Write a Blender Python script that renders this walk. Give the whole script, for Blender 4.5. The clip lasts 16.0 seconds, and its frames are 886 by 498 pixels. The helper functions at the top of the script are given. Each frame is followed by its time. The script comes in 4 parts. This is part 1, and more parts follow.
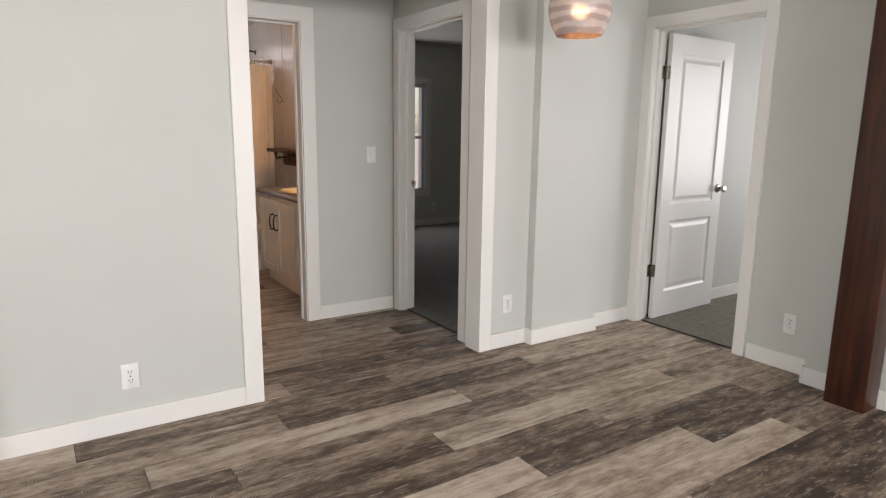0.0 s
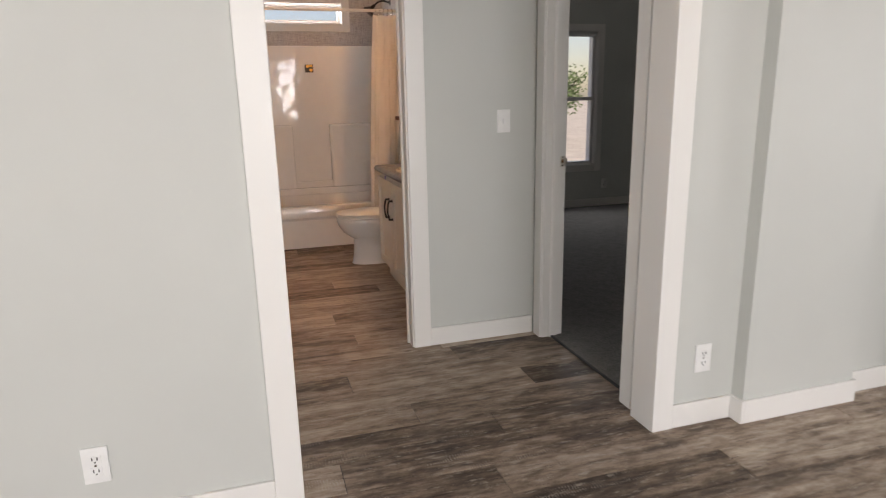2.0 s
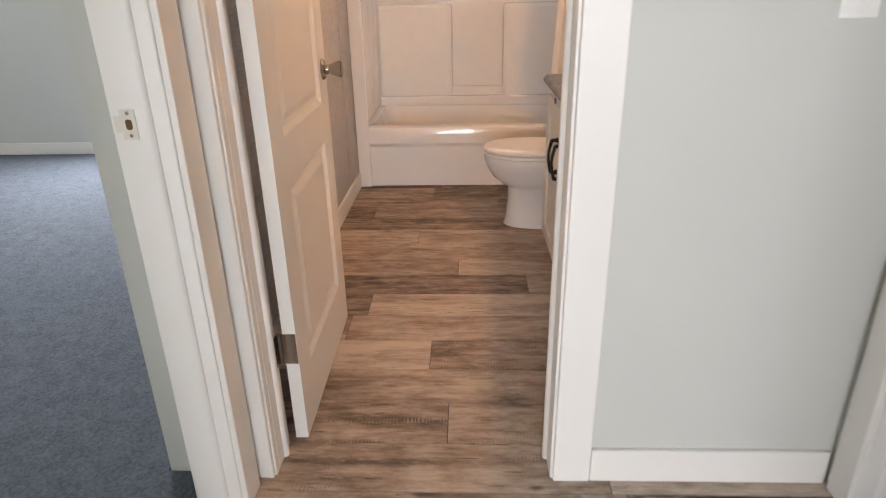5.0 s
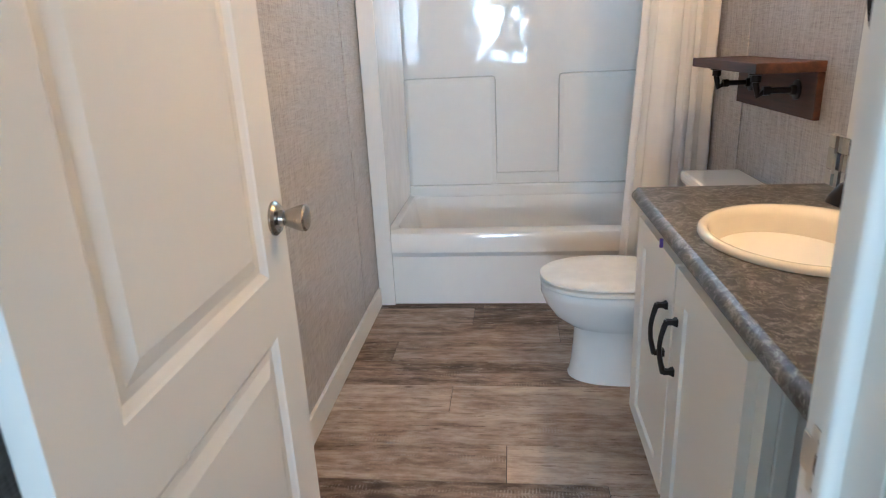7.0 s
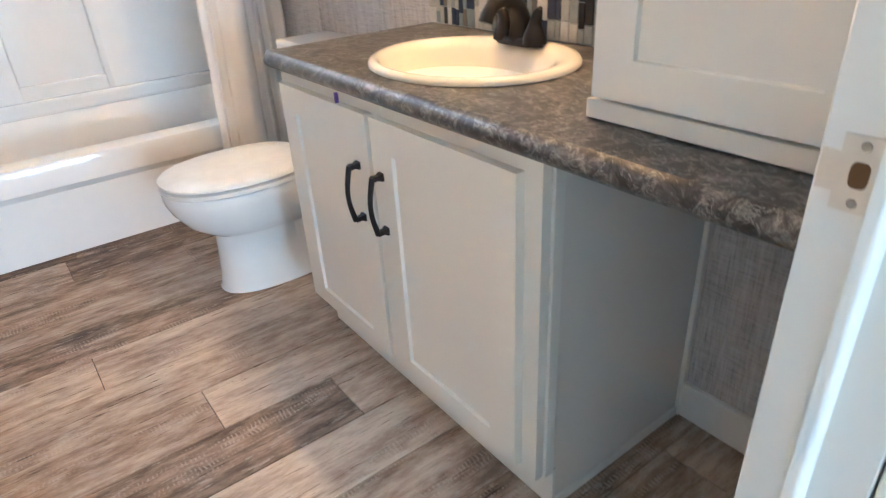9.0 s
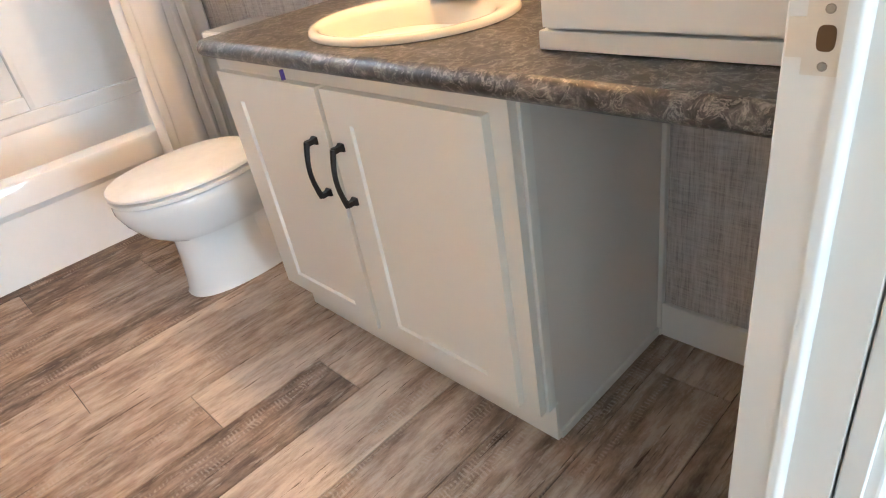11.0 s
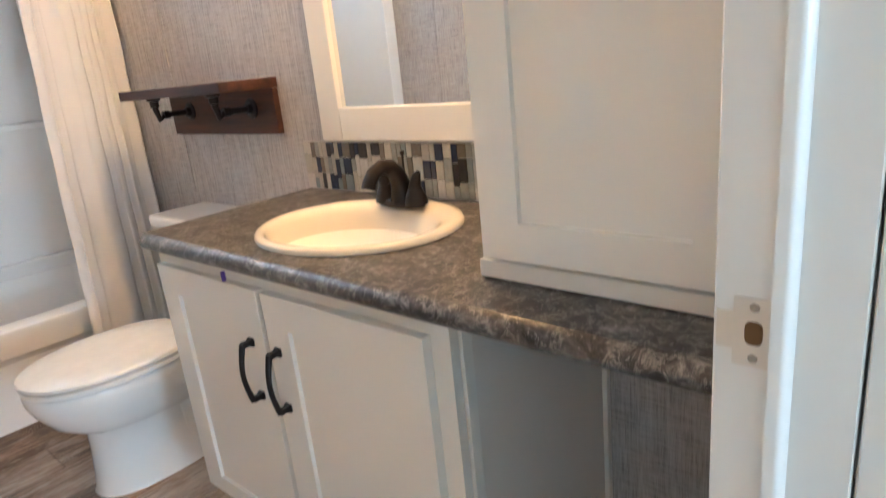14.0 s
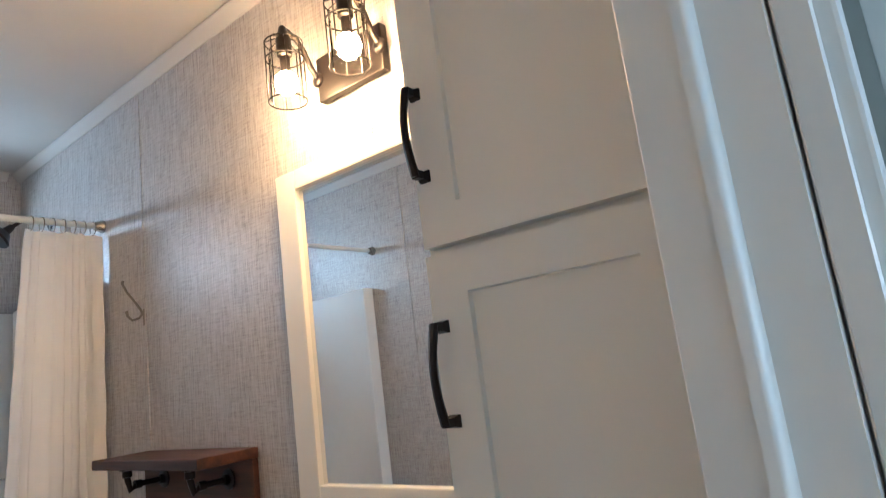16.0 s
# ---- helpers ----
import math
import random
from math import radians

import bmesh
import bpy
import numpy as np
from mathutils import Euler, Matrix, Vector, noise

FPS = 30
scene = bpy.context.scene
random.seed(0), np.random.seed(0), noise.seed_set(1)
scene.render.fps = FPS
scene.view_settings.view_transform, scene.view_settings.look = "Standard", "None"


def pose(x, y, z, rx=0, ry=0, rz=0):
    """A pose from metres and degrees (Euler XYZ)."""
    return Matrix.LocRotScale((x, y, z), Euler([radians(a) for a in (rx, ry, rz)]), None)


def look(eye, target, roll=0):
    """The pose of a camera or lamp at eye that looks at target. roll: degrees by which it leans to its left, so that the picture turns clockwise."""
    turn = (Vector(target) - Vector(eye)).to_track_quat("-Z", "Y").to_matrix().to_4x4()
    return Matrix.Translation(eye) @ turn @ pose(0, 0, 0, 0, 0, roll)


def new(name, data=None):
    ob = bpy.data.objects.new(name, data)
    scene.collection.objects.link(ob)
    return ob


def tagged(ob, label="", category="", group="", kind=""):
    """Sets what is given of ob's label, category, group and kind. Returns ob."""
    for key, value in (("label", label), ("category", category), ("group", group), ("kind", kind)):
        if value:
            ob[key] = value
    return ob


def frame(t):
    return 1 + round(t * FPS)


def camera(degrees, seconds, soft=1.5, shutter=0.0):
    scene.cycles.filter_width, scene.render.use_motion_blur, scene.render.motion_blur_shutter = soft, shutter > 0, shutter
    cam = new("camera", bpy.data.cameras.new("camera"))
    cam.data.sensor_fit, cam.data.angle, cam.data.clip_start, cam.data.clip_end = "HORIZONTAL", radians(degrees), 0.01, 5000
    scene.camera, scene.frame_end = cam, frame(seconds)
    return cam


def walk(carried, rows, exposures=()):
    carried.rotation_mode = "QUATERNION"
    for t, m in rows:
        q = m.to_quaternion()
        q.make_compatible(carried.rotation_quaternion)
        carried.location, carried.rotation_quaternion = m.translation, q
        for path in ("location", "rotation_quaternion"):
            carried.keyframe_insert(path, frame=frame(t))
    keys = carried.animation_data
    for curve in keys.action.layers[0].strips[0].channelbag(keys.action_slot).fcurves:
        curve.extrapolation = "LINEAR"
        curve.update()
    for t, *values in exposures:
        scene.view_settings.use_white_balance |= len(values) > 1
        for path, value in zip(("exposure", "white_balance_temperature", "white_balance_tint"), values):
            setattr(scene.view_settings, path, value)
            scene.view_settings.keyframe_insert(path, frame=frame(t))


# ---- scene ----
cam = camera(70.9, 16.0, 1.1, 0.3)
PATH = [
    (0, (0.263, 0.252, 1.347), (1.342, 1.894, 0.973), 0.7),
    (0.5, (0.431, 0.478, 1.35), (1.389, 2.182, 0.927), -1.0),
    (1, (0.675, 0.718, 1.36), (1.365, 2.54, 0.907), -0.7),
    (1.5, (0.858, 1.031, 1.327), (1.525, 2.86, 0.871), 0.2),
    (2, (1.055, 1.32, 1.292), (1.623, 3.179, 0.82), -1.2),
    (2.5, (1.228, 1.626, 1.308), (1.527, 3.518, 0.735), 0.5),
    (3, (1.302, 1.953, 1.322), (1.555, 3.864, 0.787), 0.5),
    (3.2, (1.358, 2.081, 1.298), (1.547, 3.982, 0.707), -1.2),
    (5.3, (1.612, 3.238, 1.185), (1.422, 5.065, 0.392), -1.6),
    (5.5, (1.624, 3.345, 1.197), (1.369, 5.161, 0.399), -2.1),
    (6, (1.574, 3.578, 1.234), (1.427, 5.432, 0.497), -1.1),
    (6.5, (1.552, 3.793, 1.255), (1.399, 5.678, 0.603), -2.6),
    (7, (1.576, 4.026, 1.238), (1.352, 5.914, 0.617), -2.8),
    (7.5, (1.548, 4.167, 1.237), (1.488, 6.061, 0.597), -2.2),
    (8, (1.427, 4.269, 1.231), (1.776, 6.076, 0.448), -5.0),
    (8.5, (1.389, 4.301, 1.165), (2.093, 5.958, 0.293), -3.4),
    (9, (1.332, 4.286, 1.104), (2.355, 5.716, 0.152), -3.4),
    (9.5, (1.307, 4.285, 1.083), (2.393, 5.61, 0.05), -5.9),
    (12, (1.27, 4.3, 1.074), (2.365, 5.633, 0.061), -11.9),
    (12.5, (1.267, 4.3, 1.073), (2.36, 5.628, 0.052), -11.9),
    (13, (1.266, 4.301, 1.074), (2.368, 5.63, 0.066), -11.4),
    (13.5, (1.285, 4.307, 1.098), (2.517, 5.613, 0.217), -7.8),
    (14, (1.332, 4.321, 1.148), (2.75, 5.607, 0.569), -5.9),
    (14.5, (1.339, 4.326, 1.197), (2.813, 5.646, 0.904), -5.9),
    (15, (1.333, 4.323, 1.246), (2.849, 5.627, 1.212), -5.7),
    (15.5, (1.343, 4.324, 1.282), (2.898, 5.566, 1.483), -6.5),
    (16, (1.353, 4.318, 1.306), (2.909, 5.519, 1.675), -7.3),
]
EXPOSURES = [(0, -0.06, 7550, 22), (0.5, -0.16, 7400, 21), (1.5, -0.11, 7650, 23), (3, 0.06, 7350, 21), (5.5, 0.69, 7200, 21), (6, 0.64, 6200, 13),
             (6.5, 0.67, 5700, 8), (7, 0.83, 5050, 1), (7.5, 0.92, 4900, 0), (8.5, 1.34, 4750, -1), (9.5, 1.62, 5450, 5), (12.5, 1.64, 5700, 6), (14, 1.3, 5400, 4), (15, 0.83, 5150, 2), (16, 0.42, 5050, 2)]
walk(cam, [(t, look(eye, target, roll)) for t, eye, target, roll in PATH], EXPOSURES)

# ---- world and daylight ----
world = bpy.data.worlds.new("world")
scene.world = world
world.use_nodes = True
wn = world.node_tree.nodes
sky = wn.new("ShaderNodeTexSky")
sky.sky_type, sky.sun_disc = "NISHITA", False
sky.sun_elevation, sky.sun_rotation = radians(62), radians(165)
world.node_tree.links.new(sky.outputs[0], wn["Background"].inputs[0])
wn["Background"].inputs[1].default_value = 0.15

sun_data = bpy.data.lights.new("sun", "SUN")
sun_data.energy, sun_data.angle, sun_data.color = 5.0, radians(0.5), (1, 0.96, 0.9)
sun_ob = new("sun", sun_data)
sun_ob.matrix_world = look((0.8, -3, 6), (0, 0, 0))


def window_light(name, x, y, z, w, h, aim, power, colour=(0.79, 0.905, 1.0)):
    """The sky's light in one window opening."""
    d = bpy.data.lights.new(name, "AREA")
    d.shape, d.size, d.size_y, d.energy, d.color = "RECTANGLE", w, h, power, colour
    o = new(name, d)
    o.matrix_world = look((x, y, z), (x + aim[0], y + aim[1], z))
    return o


window_light("daylight_south_a", 0.55, -3.86, 1.6, 1.7, 1.2, (0, 1), 125)
window_light("daylight_south_b", 2.85, -3.86, 1.6, 1.7, 1.2, (0, 1), 150)
window_light("daylight_west_living", -3.47, 0.3, 1.55, 1.6, 1.3, (1, 0), 106)
window_light("daylight_north_east_room", 4.48, 7.72, 1.25, 0.8, 1.4, (0, -1), 12)
window_light("daylight_west_room", -0.8, 7.86, 1.3, 1.0, 1.3, (0, -1), 125)
window_light("daylight_east_room", 6.94, 1.6, 1.4, 1.3, 1.4, (-1, 0), 62)
window_light("daylight_bath", 1.66, 7.86, 2.11, 0.74, 0.16, (0, -1), 14)

# ---- materials ----


def nodes_of(name, rough=0.5, metal=0.0):
    m = bpy.data.materials.new(name)
    m.use_nodes = True
    t = m.node_tree
    b = t.nodes["Principled BSDF"]
    b.inputs["Roughness"].default_value, b.inputs["Metallic"].default_value = rough, metal
    return m, t, b


def node(t, kind, **inputs):
    n = t.nodes.new(kind)
    for k, v in inputs.items():
        key = k.replace("_", " ")
        if key in n.inputs:
            n.inputs[key].default_value = v
    return n


def coords(t, sx=1, sy=1, sz=1, rand=False):
    c = t.nodes.new("ShaderNodeTexCoord")
    m = t.nodes.new("ShaderNodeMapping")
    m.inputs["Scale"].default_value = (sx, sy, sz)
    t.links.new(c.outputs["Object"], m.inputs["Vector"])
    if rand:
        o = t.nodes.new("ShaderNodeObjectInfo")
        k = t.nodes.new("ShaderNodeMath")
        k.operation = "MULTIPLY"
        k.inputs[1].default_value = 37.0
        t.links.new(o.outputs["Random"], k.inputs[0])
        t.links.new(k.outputs[0], m.inputs["Location"])
    return m.outputs[0]


def noise_of(t, vec, scale, detail=4, rough=0.6):
    n = node(t, "ShaderNodeTexNoise", Scale=scale, Detail=detail, Roughness=rough)
    t.links.new(vec, n.inputs["Vector"])
    return n.outputs["Fac"]


def ramp(t, fac, *stops):
    r = t.nodes.new("ShaderNodeValToRGB")
    el = r.color_ramp.elements
    while len(el) < len(stops):
        el.new(0.5)
    for e, (p, c) in zip(el, stops):
        e.position, e.color = p, (*c, 1)
    t.links.new(fac, r.inputs[0])
    return r.outputs[0]


def mix(t, fac, a, b, kind="MIX"):
    n = t.nodes.new("ShaderNodeMix")
    n.data_type, n.blend_type = "RGBA", kind
    for k, v in (("Factor", fac), ("A", a), ("B", b)):
        s = [i for i in n.inputs if i.name == k and i.type == ("VALUE" if k == "Factor" else "RGBA")][0]
        if isinstance(v, (float, int)):
            s.default_value = v
        elif isinstance(v, tuple):
            s.default_value = (*v, 1)
        else:
            t.links.new(v, s)
    return [o for o in n.outputs if o.type == "RGBA"][0]


def bump(t, b, height, strength=0.2, dist=0.002):
    n = node(t, "ShaderNodeBump", Strength=strength, Distance=dist)
    t.links.new(height, n.inputs["Height"])
    t.links.new(n.outputs[0], b.inputs["Normal"])


def painted(name, c, rough=0.5, vary=0.06, grain=120, strength=0.12, spec=0.5):
    m, t, b = nodes_of(name, rough)
    v = coords(t)
    dark = tuple(k * (1 - vary) for k in c)
    big = noise_of(t, v, 1.3, 3)
    t.links.new(ramp(t, big, (0.3, dark), (0.7, c)), b.inputs["Base Color"])
    fine = noise_of(t, v, grain, 3)
    r = t.nodes.new("ShaderNodeMapRange")
    r.inputs[3].default_value, r.inputs[4].default_value = rough * 0.85, min(1, rough * 1.15)
    t.links.new(noise_of(t, v, 9, 3), r.inputs[0])
    t.links.new(r.outputs[0], b.inputs["Roughness"])
    b.inputs["Specular IOR Level"].default_value = spec
    bump(t, b, fine, strength, 0.001)
    return m


def plain(name, c, rough=0.4, metal=0.0, grain=200, vary=0.12, strength=0.04, depth=0.0005):
    m, t, b = nodes_of(name, rough, metal)
    v = coords(t)
    t.links.new(ramp(t, noise_of(t, v, 14, 4), (0.25, tuple(k * (1 - vary) for k in c)), (0.75, c)), b.inputs["Base Color"])
    bump(t, b, noise_of(t, v, grain, 2), strength, depth)
    return m


WALL = painted("wall_paint", (0.578, 0.59, 0.556), 0.55, 0.05, 90, 0.1)
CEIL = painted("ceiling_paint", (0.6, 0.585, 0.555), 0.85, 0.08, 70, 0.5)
TRIM = painted("white_trim", (0.8, 0.785, 0.75), 0.38, 0.03, 60, 0.04)
DOORPAINT = painted("door_paint", (0.81, 0.80, 0.77), 0.34, 0.03, 160, 0.08)
CABINET = painted("cabinet_paint", (0.82, 0.80, 0.745), 0.33, 0.03, 120, 0.05)
CABSIDE = painted("cabinet_side_panel", (0.8, 0.755, 0.7), 0.45, 0.05, 120, 0.05)
PORCELAIN = plain("porcelain", (0.85, 0.85, 0.84), 0.08, 0, 200, 0.03)
CREAM = plain("cream_porcelain", (0.77, 0.72, 0.615), 0.1, 0, 200, 0.04)
ACRYLIC = plain("tub_acrylic", (0.86, 0.85, 0.83), 0.07, 0, 3.2, 0.03, 1.0, 0.006)
BLACK = plain("bronze_black_metal", (0.022, 0.018, 0.017), 0.38, 0.6)
NICKEL = plain("brushed_nickel", (0.42, 0.395, 0.36), 0.22, 1.0)
DARKNICKEL = plain("aged_nickel", (0.3, 0.27, 0.24), 0.36, 1.0)
PLASTIC = plain("white_plastic", (0.85, 0.85, 0.83), 0.3)
DARKSLOT = plain("dark_slot", (0.03, 0.03, 0.03), 0.6)
MIRROR, mt, mb = nodes_of("mirror_glass", 0.015, 1.0)
mb.inputs["Base Color"].default_value = (0.82, 0.84, 0.84, 1)
GROUND = painted("pale_gravel_ground", (0.42, 0.39, 0.34), 0.9, 0.25, 30, 0.6)
LEAF = painted("leaf", (0.09, 0.15, 0.04), 0.6, 0.4, 60, 0.2)
BARK = painted("bark", (0.16, 0.11, 0.07), 0.9, 0.4, 60, 0.6)


def glass_material(name, tint=(1, 1, 1), ior=1.25):
    m = bpy.data.materials.new(name)
    m.use_nodes = True
    t = m.node_tree
    t.nodes.remove(t.nodes["Principled BSDF"])
    a, g, x, f = (t.nodes.new("ShaderNode" + k) for k in ("BsdfTransparent", "BsdfGlossy", "MixShader", "Fresnel"))
    a.inputs[0].default_value = (*tint, 1)
    g.inputs["Roughness"].default_value = 0.02
    f.inputs[0].default_value = ior
    t.links.new(f.outputs[0], x.inputs[0])
    t.links.new(a.outputs[0], x.inputs[1])
    t.links.new(g.outputs[0], x.inputs[2])
    t.links.new(x.outputs[0], t.nodes["Material Output"].inputs[0])
    return m


GLASS = glass_material("clear_glass")
LAMPGLASS = glass_material("thin_lamp_glass", (0.97, 0.97, 0.96), 1.06)


def smoky_shade():
    m, t, b = nodes_of("smoky_banded_glass", 0.15)
    w = node(t, "ShaderNodeTexWave", Scale=6.0, Distortion=4.0, Detail=2.0)
    w.bands_direction = "Z"
    t.links.new(coords(t), w.inputs["Vector"])
    t.links.new(ramp(t, w.outputs["Fac"], (0.3, (0.4, 0.34, 0.33)), (0.7, (0.6, 0.54, 0.515))), b.inputs["Base Color"])
    tr, x = t.nodes.new("ShaderNodeBsdfTransparent"), t.nodes.new("ShaderNodeMixShader")
    tl, y = t.nodes.new("ShaderNodeBsdfTranslucent"), t.nodes.new("ShaderNodeMixShader")
    tl.inputs[0].default_value = (0.62, 0.5, 0.42, 1)
    x.inputs[0].default_value, y.inputs[0].default_value = 0.06, 0.04
    t.links.new(b.outputs[0], y.inputs[1])
    t.links.new(tl.outputs[0], y.inputs[2])
    t.links.new(y.outputs[0], x.inputs[1])
    t.links.new(tr.outputs[0], x.inputs[2])
    t.links.new(x.outputs[0], t.nodes["Material Output"].inputs[0])
    return m


SMOKE = smoky_shade()



def bulb_material(name, c, s):
    m, t, b = nodes_of(name, 0.4)
    b.inputs["Emission Color"].default_value = (*c, 1)
    b.inputs["Emission Strength"].default_value = s
    return m


BULB = bulb_material("lit_bulb", (1.0, 0.53, 0.21), 370)
PENDBULB = bulb_material("pendant_bulb", (1.0, 0.62, 0.32), 240)


def wood_plank():
    m, t, b = nodes_of("weathered_vinyl_plank", 0.42)

    def calc(op, p, q):
        n = t.nodes.new("ShaderNodeMath")
        n.operation = op
        for k, v in enumerate((p, q)):
            if isinstance(v, (int, float)):
                n.inputs[k].default_value = v
            else:
                t.links.new(v, n.inputs[k])
        return n.outputs[0]

    def spread(fac, lo, hi, a, c):
        n = t.nodes.new("ShaderNodeMapRange")
        for k, v in enumerate((lo, hi, a, c)):
            n.inputs[k + 1].default_value = v
        t.links.new(fac, n.inputs[0])
        return n.outputs[0]
    info = t.nodes.new("ShaderNodeObjectInfo")
    sep = t.nodes.new("ShaderNodeSeparateColor")
    t.links.new(info.outputs["Color"], sep.inputs[0])
    cloud = noise_of(t, coords(t, 1.4, 8, 1, True), 1.6, 4, 0.55)
    blot = noise_of(t, coords(t, 6.5, 19, 1, True), 1.6, 8, 0.7)
    streak = noise_of(t, coords(t, 1.2, 15, 1, True), 1.5, 5, 0.58)
    fibre = noise_of(t, coords(t, 8, 110, 1, True), 1.3, 4, 0.7)
    worn = noise_of(t, coords(t, 3, 9, 1, True), 1.7, 4, 0.6)
    tone = calc("ADD", sep.outputs[0], spread(cloud, 0.38, 0.62, -0.15, 0.12))
    tone = calc("ADD", tone, spread(streak, 0.39, 0.61, -0.1, 0.1))
    tone = calc("ADD", tone, spread(blot, 0.39, 0.61, -0.15, 0.14))
    base = ramp(t, tone, (0.0, (0.048, 0.033, 0.025)), (0.28, (0.14, 0.099, 0.073)), (0.6, (0.35, 0.265, 0.204)), (1.0, (0.6, 0.508, 0.42)))
    # fine dark grain, strong only where the face is worn
    grain = ramp(t, fibre, (0.34, (0.62, 0.59, 0.56)), (0.45, (1, 1, 1)), (0.66, (1.07, 1.07, 1.06)))
    base = mix(t, ramp(t, worn, (0.4, (0.25, 0.25, 0.25)), (0.6, (1, 1, 1))), base, mix(t, 1.0, base, grain, "MULTIPLY"))
    # scrubbed pale flecks in the grain
    fleck = ramp(t, noise_of(t, coords(t, 7, 34, 1, True), 1.6, 7, 0.75), (0.56, (0, 0, 0)), (0.62, (0.55, 0.55, 0.55)))
    base = mix(t, fleck, base, (0.49, 0.435, 0.375))
    # pale saw ticks, broken up, in a few narrow bands along the board
    wave = node(t, "ShaderNodeTexWave", Scale=30.0, Distortion=6.0, Detail=4.0)
    wave.bands_direction = "X"
    t.links.new(coords(t, 1, 1, 1, True), wave.inputs["Vector"])
    band = ramp(t, noise_of(t, coords(t, 1.4, 13, 1, True), 1.3, 3), (0.55, (0, 0, 0)), (0.62, (0.42, 0.42, 0.42)))
    torn = ramp(t, noise_of(t, coords(t, 16, 70, 1, True), 1.3, 4), (0.44, (0, 0, 0)), (0.56, (1, 1, 1)))
    tick = mix(t, 1.0, ramp(t, wave.outputs["Fac"], (0.55, (0, 0, 0)), (0.72, (1, 1, 1))), torn, "MULTIPLY")
    base = mix(t, mix(t, 1.0, band, tick, "MULTIPLY"), base, (0.55, 0.49, 0.43))
    # knots and short dark cracks
    knots = node(t, "ShaderNodeTexVoronoi", Scale=2.2)
    t.links.new(coords(t, 1, 2.3, 1, True), knots.inputs["Vector"])
    base = mix(t, 0.8, base, ramp(t, knots.outputs["Distance"], (0.015, (0.25, 0.2, 0.17)), (0.06, (1, 1, 1))), "MULTIPLY")
    cracks = ramp(t, noise_of(t, coords(t, 4, 75, 1, True), 1.8, 3), (0.31, (0.2, 0.155, 0.13)), (0.345, (1, 1, 1)))
    base = mix(t, 0.85, base, cracks, "MULTIPLY")
    t.links.new(base, b.inputs["Base Color"])
    b.inputs["Specular IOR Level"].default_value = 0.28
    t.links.new(spread(cloud, 0.3, 0.7, 0.48, 0.66), b.inputs["Roughness"])
    bump(t, b, fibre, 0.2, 0.001)
    return m


PLANK = wood_plank()


def brown_wood(name, lo, hi, axis, rough=0.4):
    m, t, b = nodes_of(name, rough)
    s = [26, 26, 26]
    s[axis] = 1.6
    g = noise_of(t, coords(t, *s), 1.4, 6, 0.65)
    big = noise_of(t, coords(t, 2.5, 2.5, 2.5), 1.5, 3)
    c = ramp(t, g, (0.3, lo), (0.72, hi))
    c = mix(t, 0.6, c, ramp(t, big, (0.3, (0.55, 0.5, 0.46)), (0.7, (1, 1, 1))), "MULTIPLY")
    t.links.new(c, b.inputs["Base Color"])
    bump(t, b, g, 0.2, 0.001)
    return m


POSTWOOD = brown_wood("stained_post_wood", (0.016, 0.0045, 0.0025), (0.095, 0.027, 0.012), 2, 0.35)
SHELFWOOD = brown_wood("stained_shelf_wood", (0.022, 0.0075, 0.0045), (0.12, 0.04, 0.02), 1, 0.6)


def linen_wall():
    m, t, b = nodes_of("linen_wallpaper", 0.42)
    up = noise_of(t, coords(t, 190, 190, 12), 1.0, 3, 0.7)
    across = noise_of(t, coords(t, 16, 16, 190), 1.0, 3, 0.7)
    weave = mix(t, 0.4, up, across)
    c = ramp(t, weave, (0.36, (0.31, 0.29, 0.282)), (0.48, (0.485, 0.463, 0.45)), (0.62, (0.62, 0.6, 0.585)))
    big = noise_of(t, coords(t), 1.5, 3)
    c = mix(t, 0.5, c, ramp(t, big, (0.3, (0.86, 0.86, 0.86)), (0.7, (1, 1, 1))), "MULTIPLY")
    t.links.new(c, b.inputs["Base Color"])
    bump(t, b, weave, 0.25, 0.0012)
    return m


LINEN = linen_wall()


def carpet(name, warm, pale=1.0):
    """warm: how far the pile's red and blue part from grey; pale: how light it is."""
    m, t, b = nodes_of(name, 0.95)
    f = noise_of(t, coords(t), 95, 5, 0.85)
    g = noise_of(t, coords(t), 16, 4, 0.7)
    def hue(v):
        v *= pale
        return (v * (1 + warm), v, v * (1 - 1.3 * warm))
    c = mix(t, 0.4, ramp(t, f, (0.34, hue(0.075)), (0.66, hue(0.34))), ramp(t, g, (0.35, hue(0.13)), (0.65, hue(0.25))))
    t.links.new(c, b.inputs["Base Color"])
    b.inputs["Specular IOR Level"].default_value = 0.1
    bump(t, b, f, 0.9, 0.006)
    return m


# West pile darkened against its strong window lamp and tinted with its blue light.
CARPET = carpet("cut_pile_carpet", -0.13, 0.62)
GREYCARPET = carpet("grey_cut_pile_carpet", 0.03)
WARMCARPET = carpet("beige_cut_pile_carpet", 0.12)


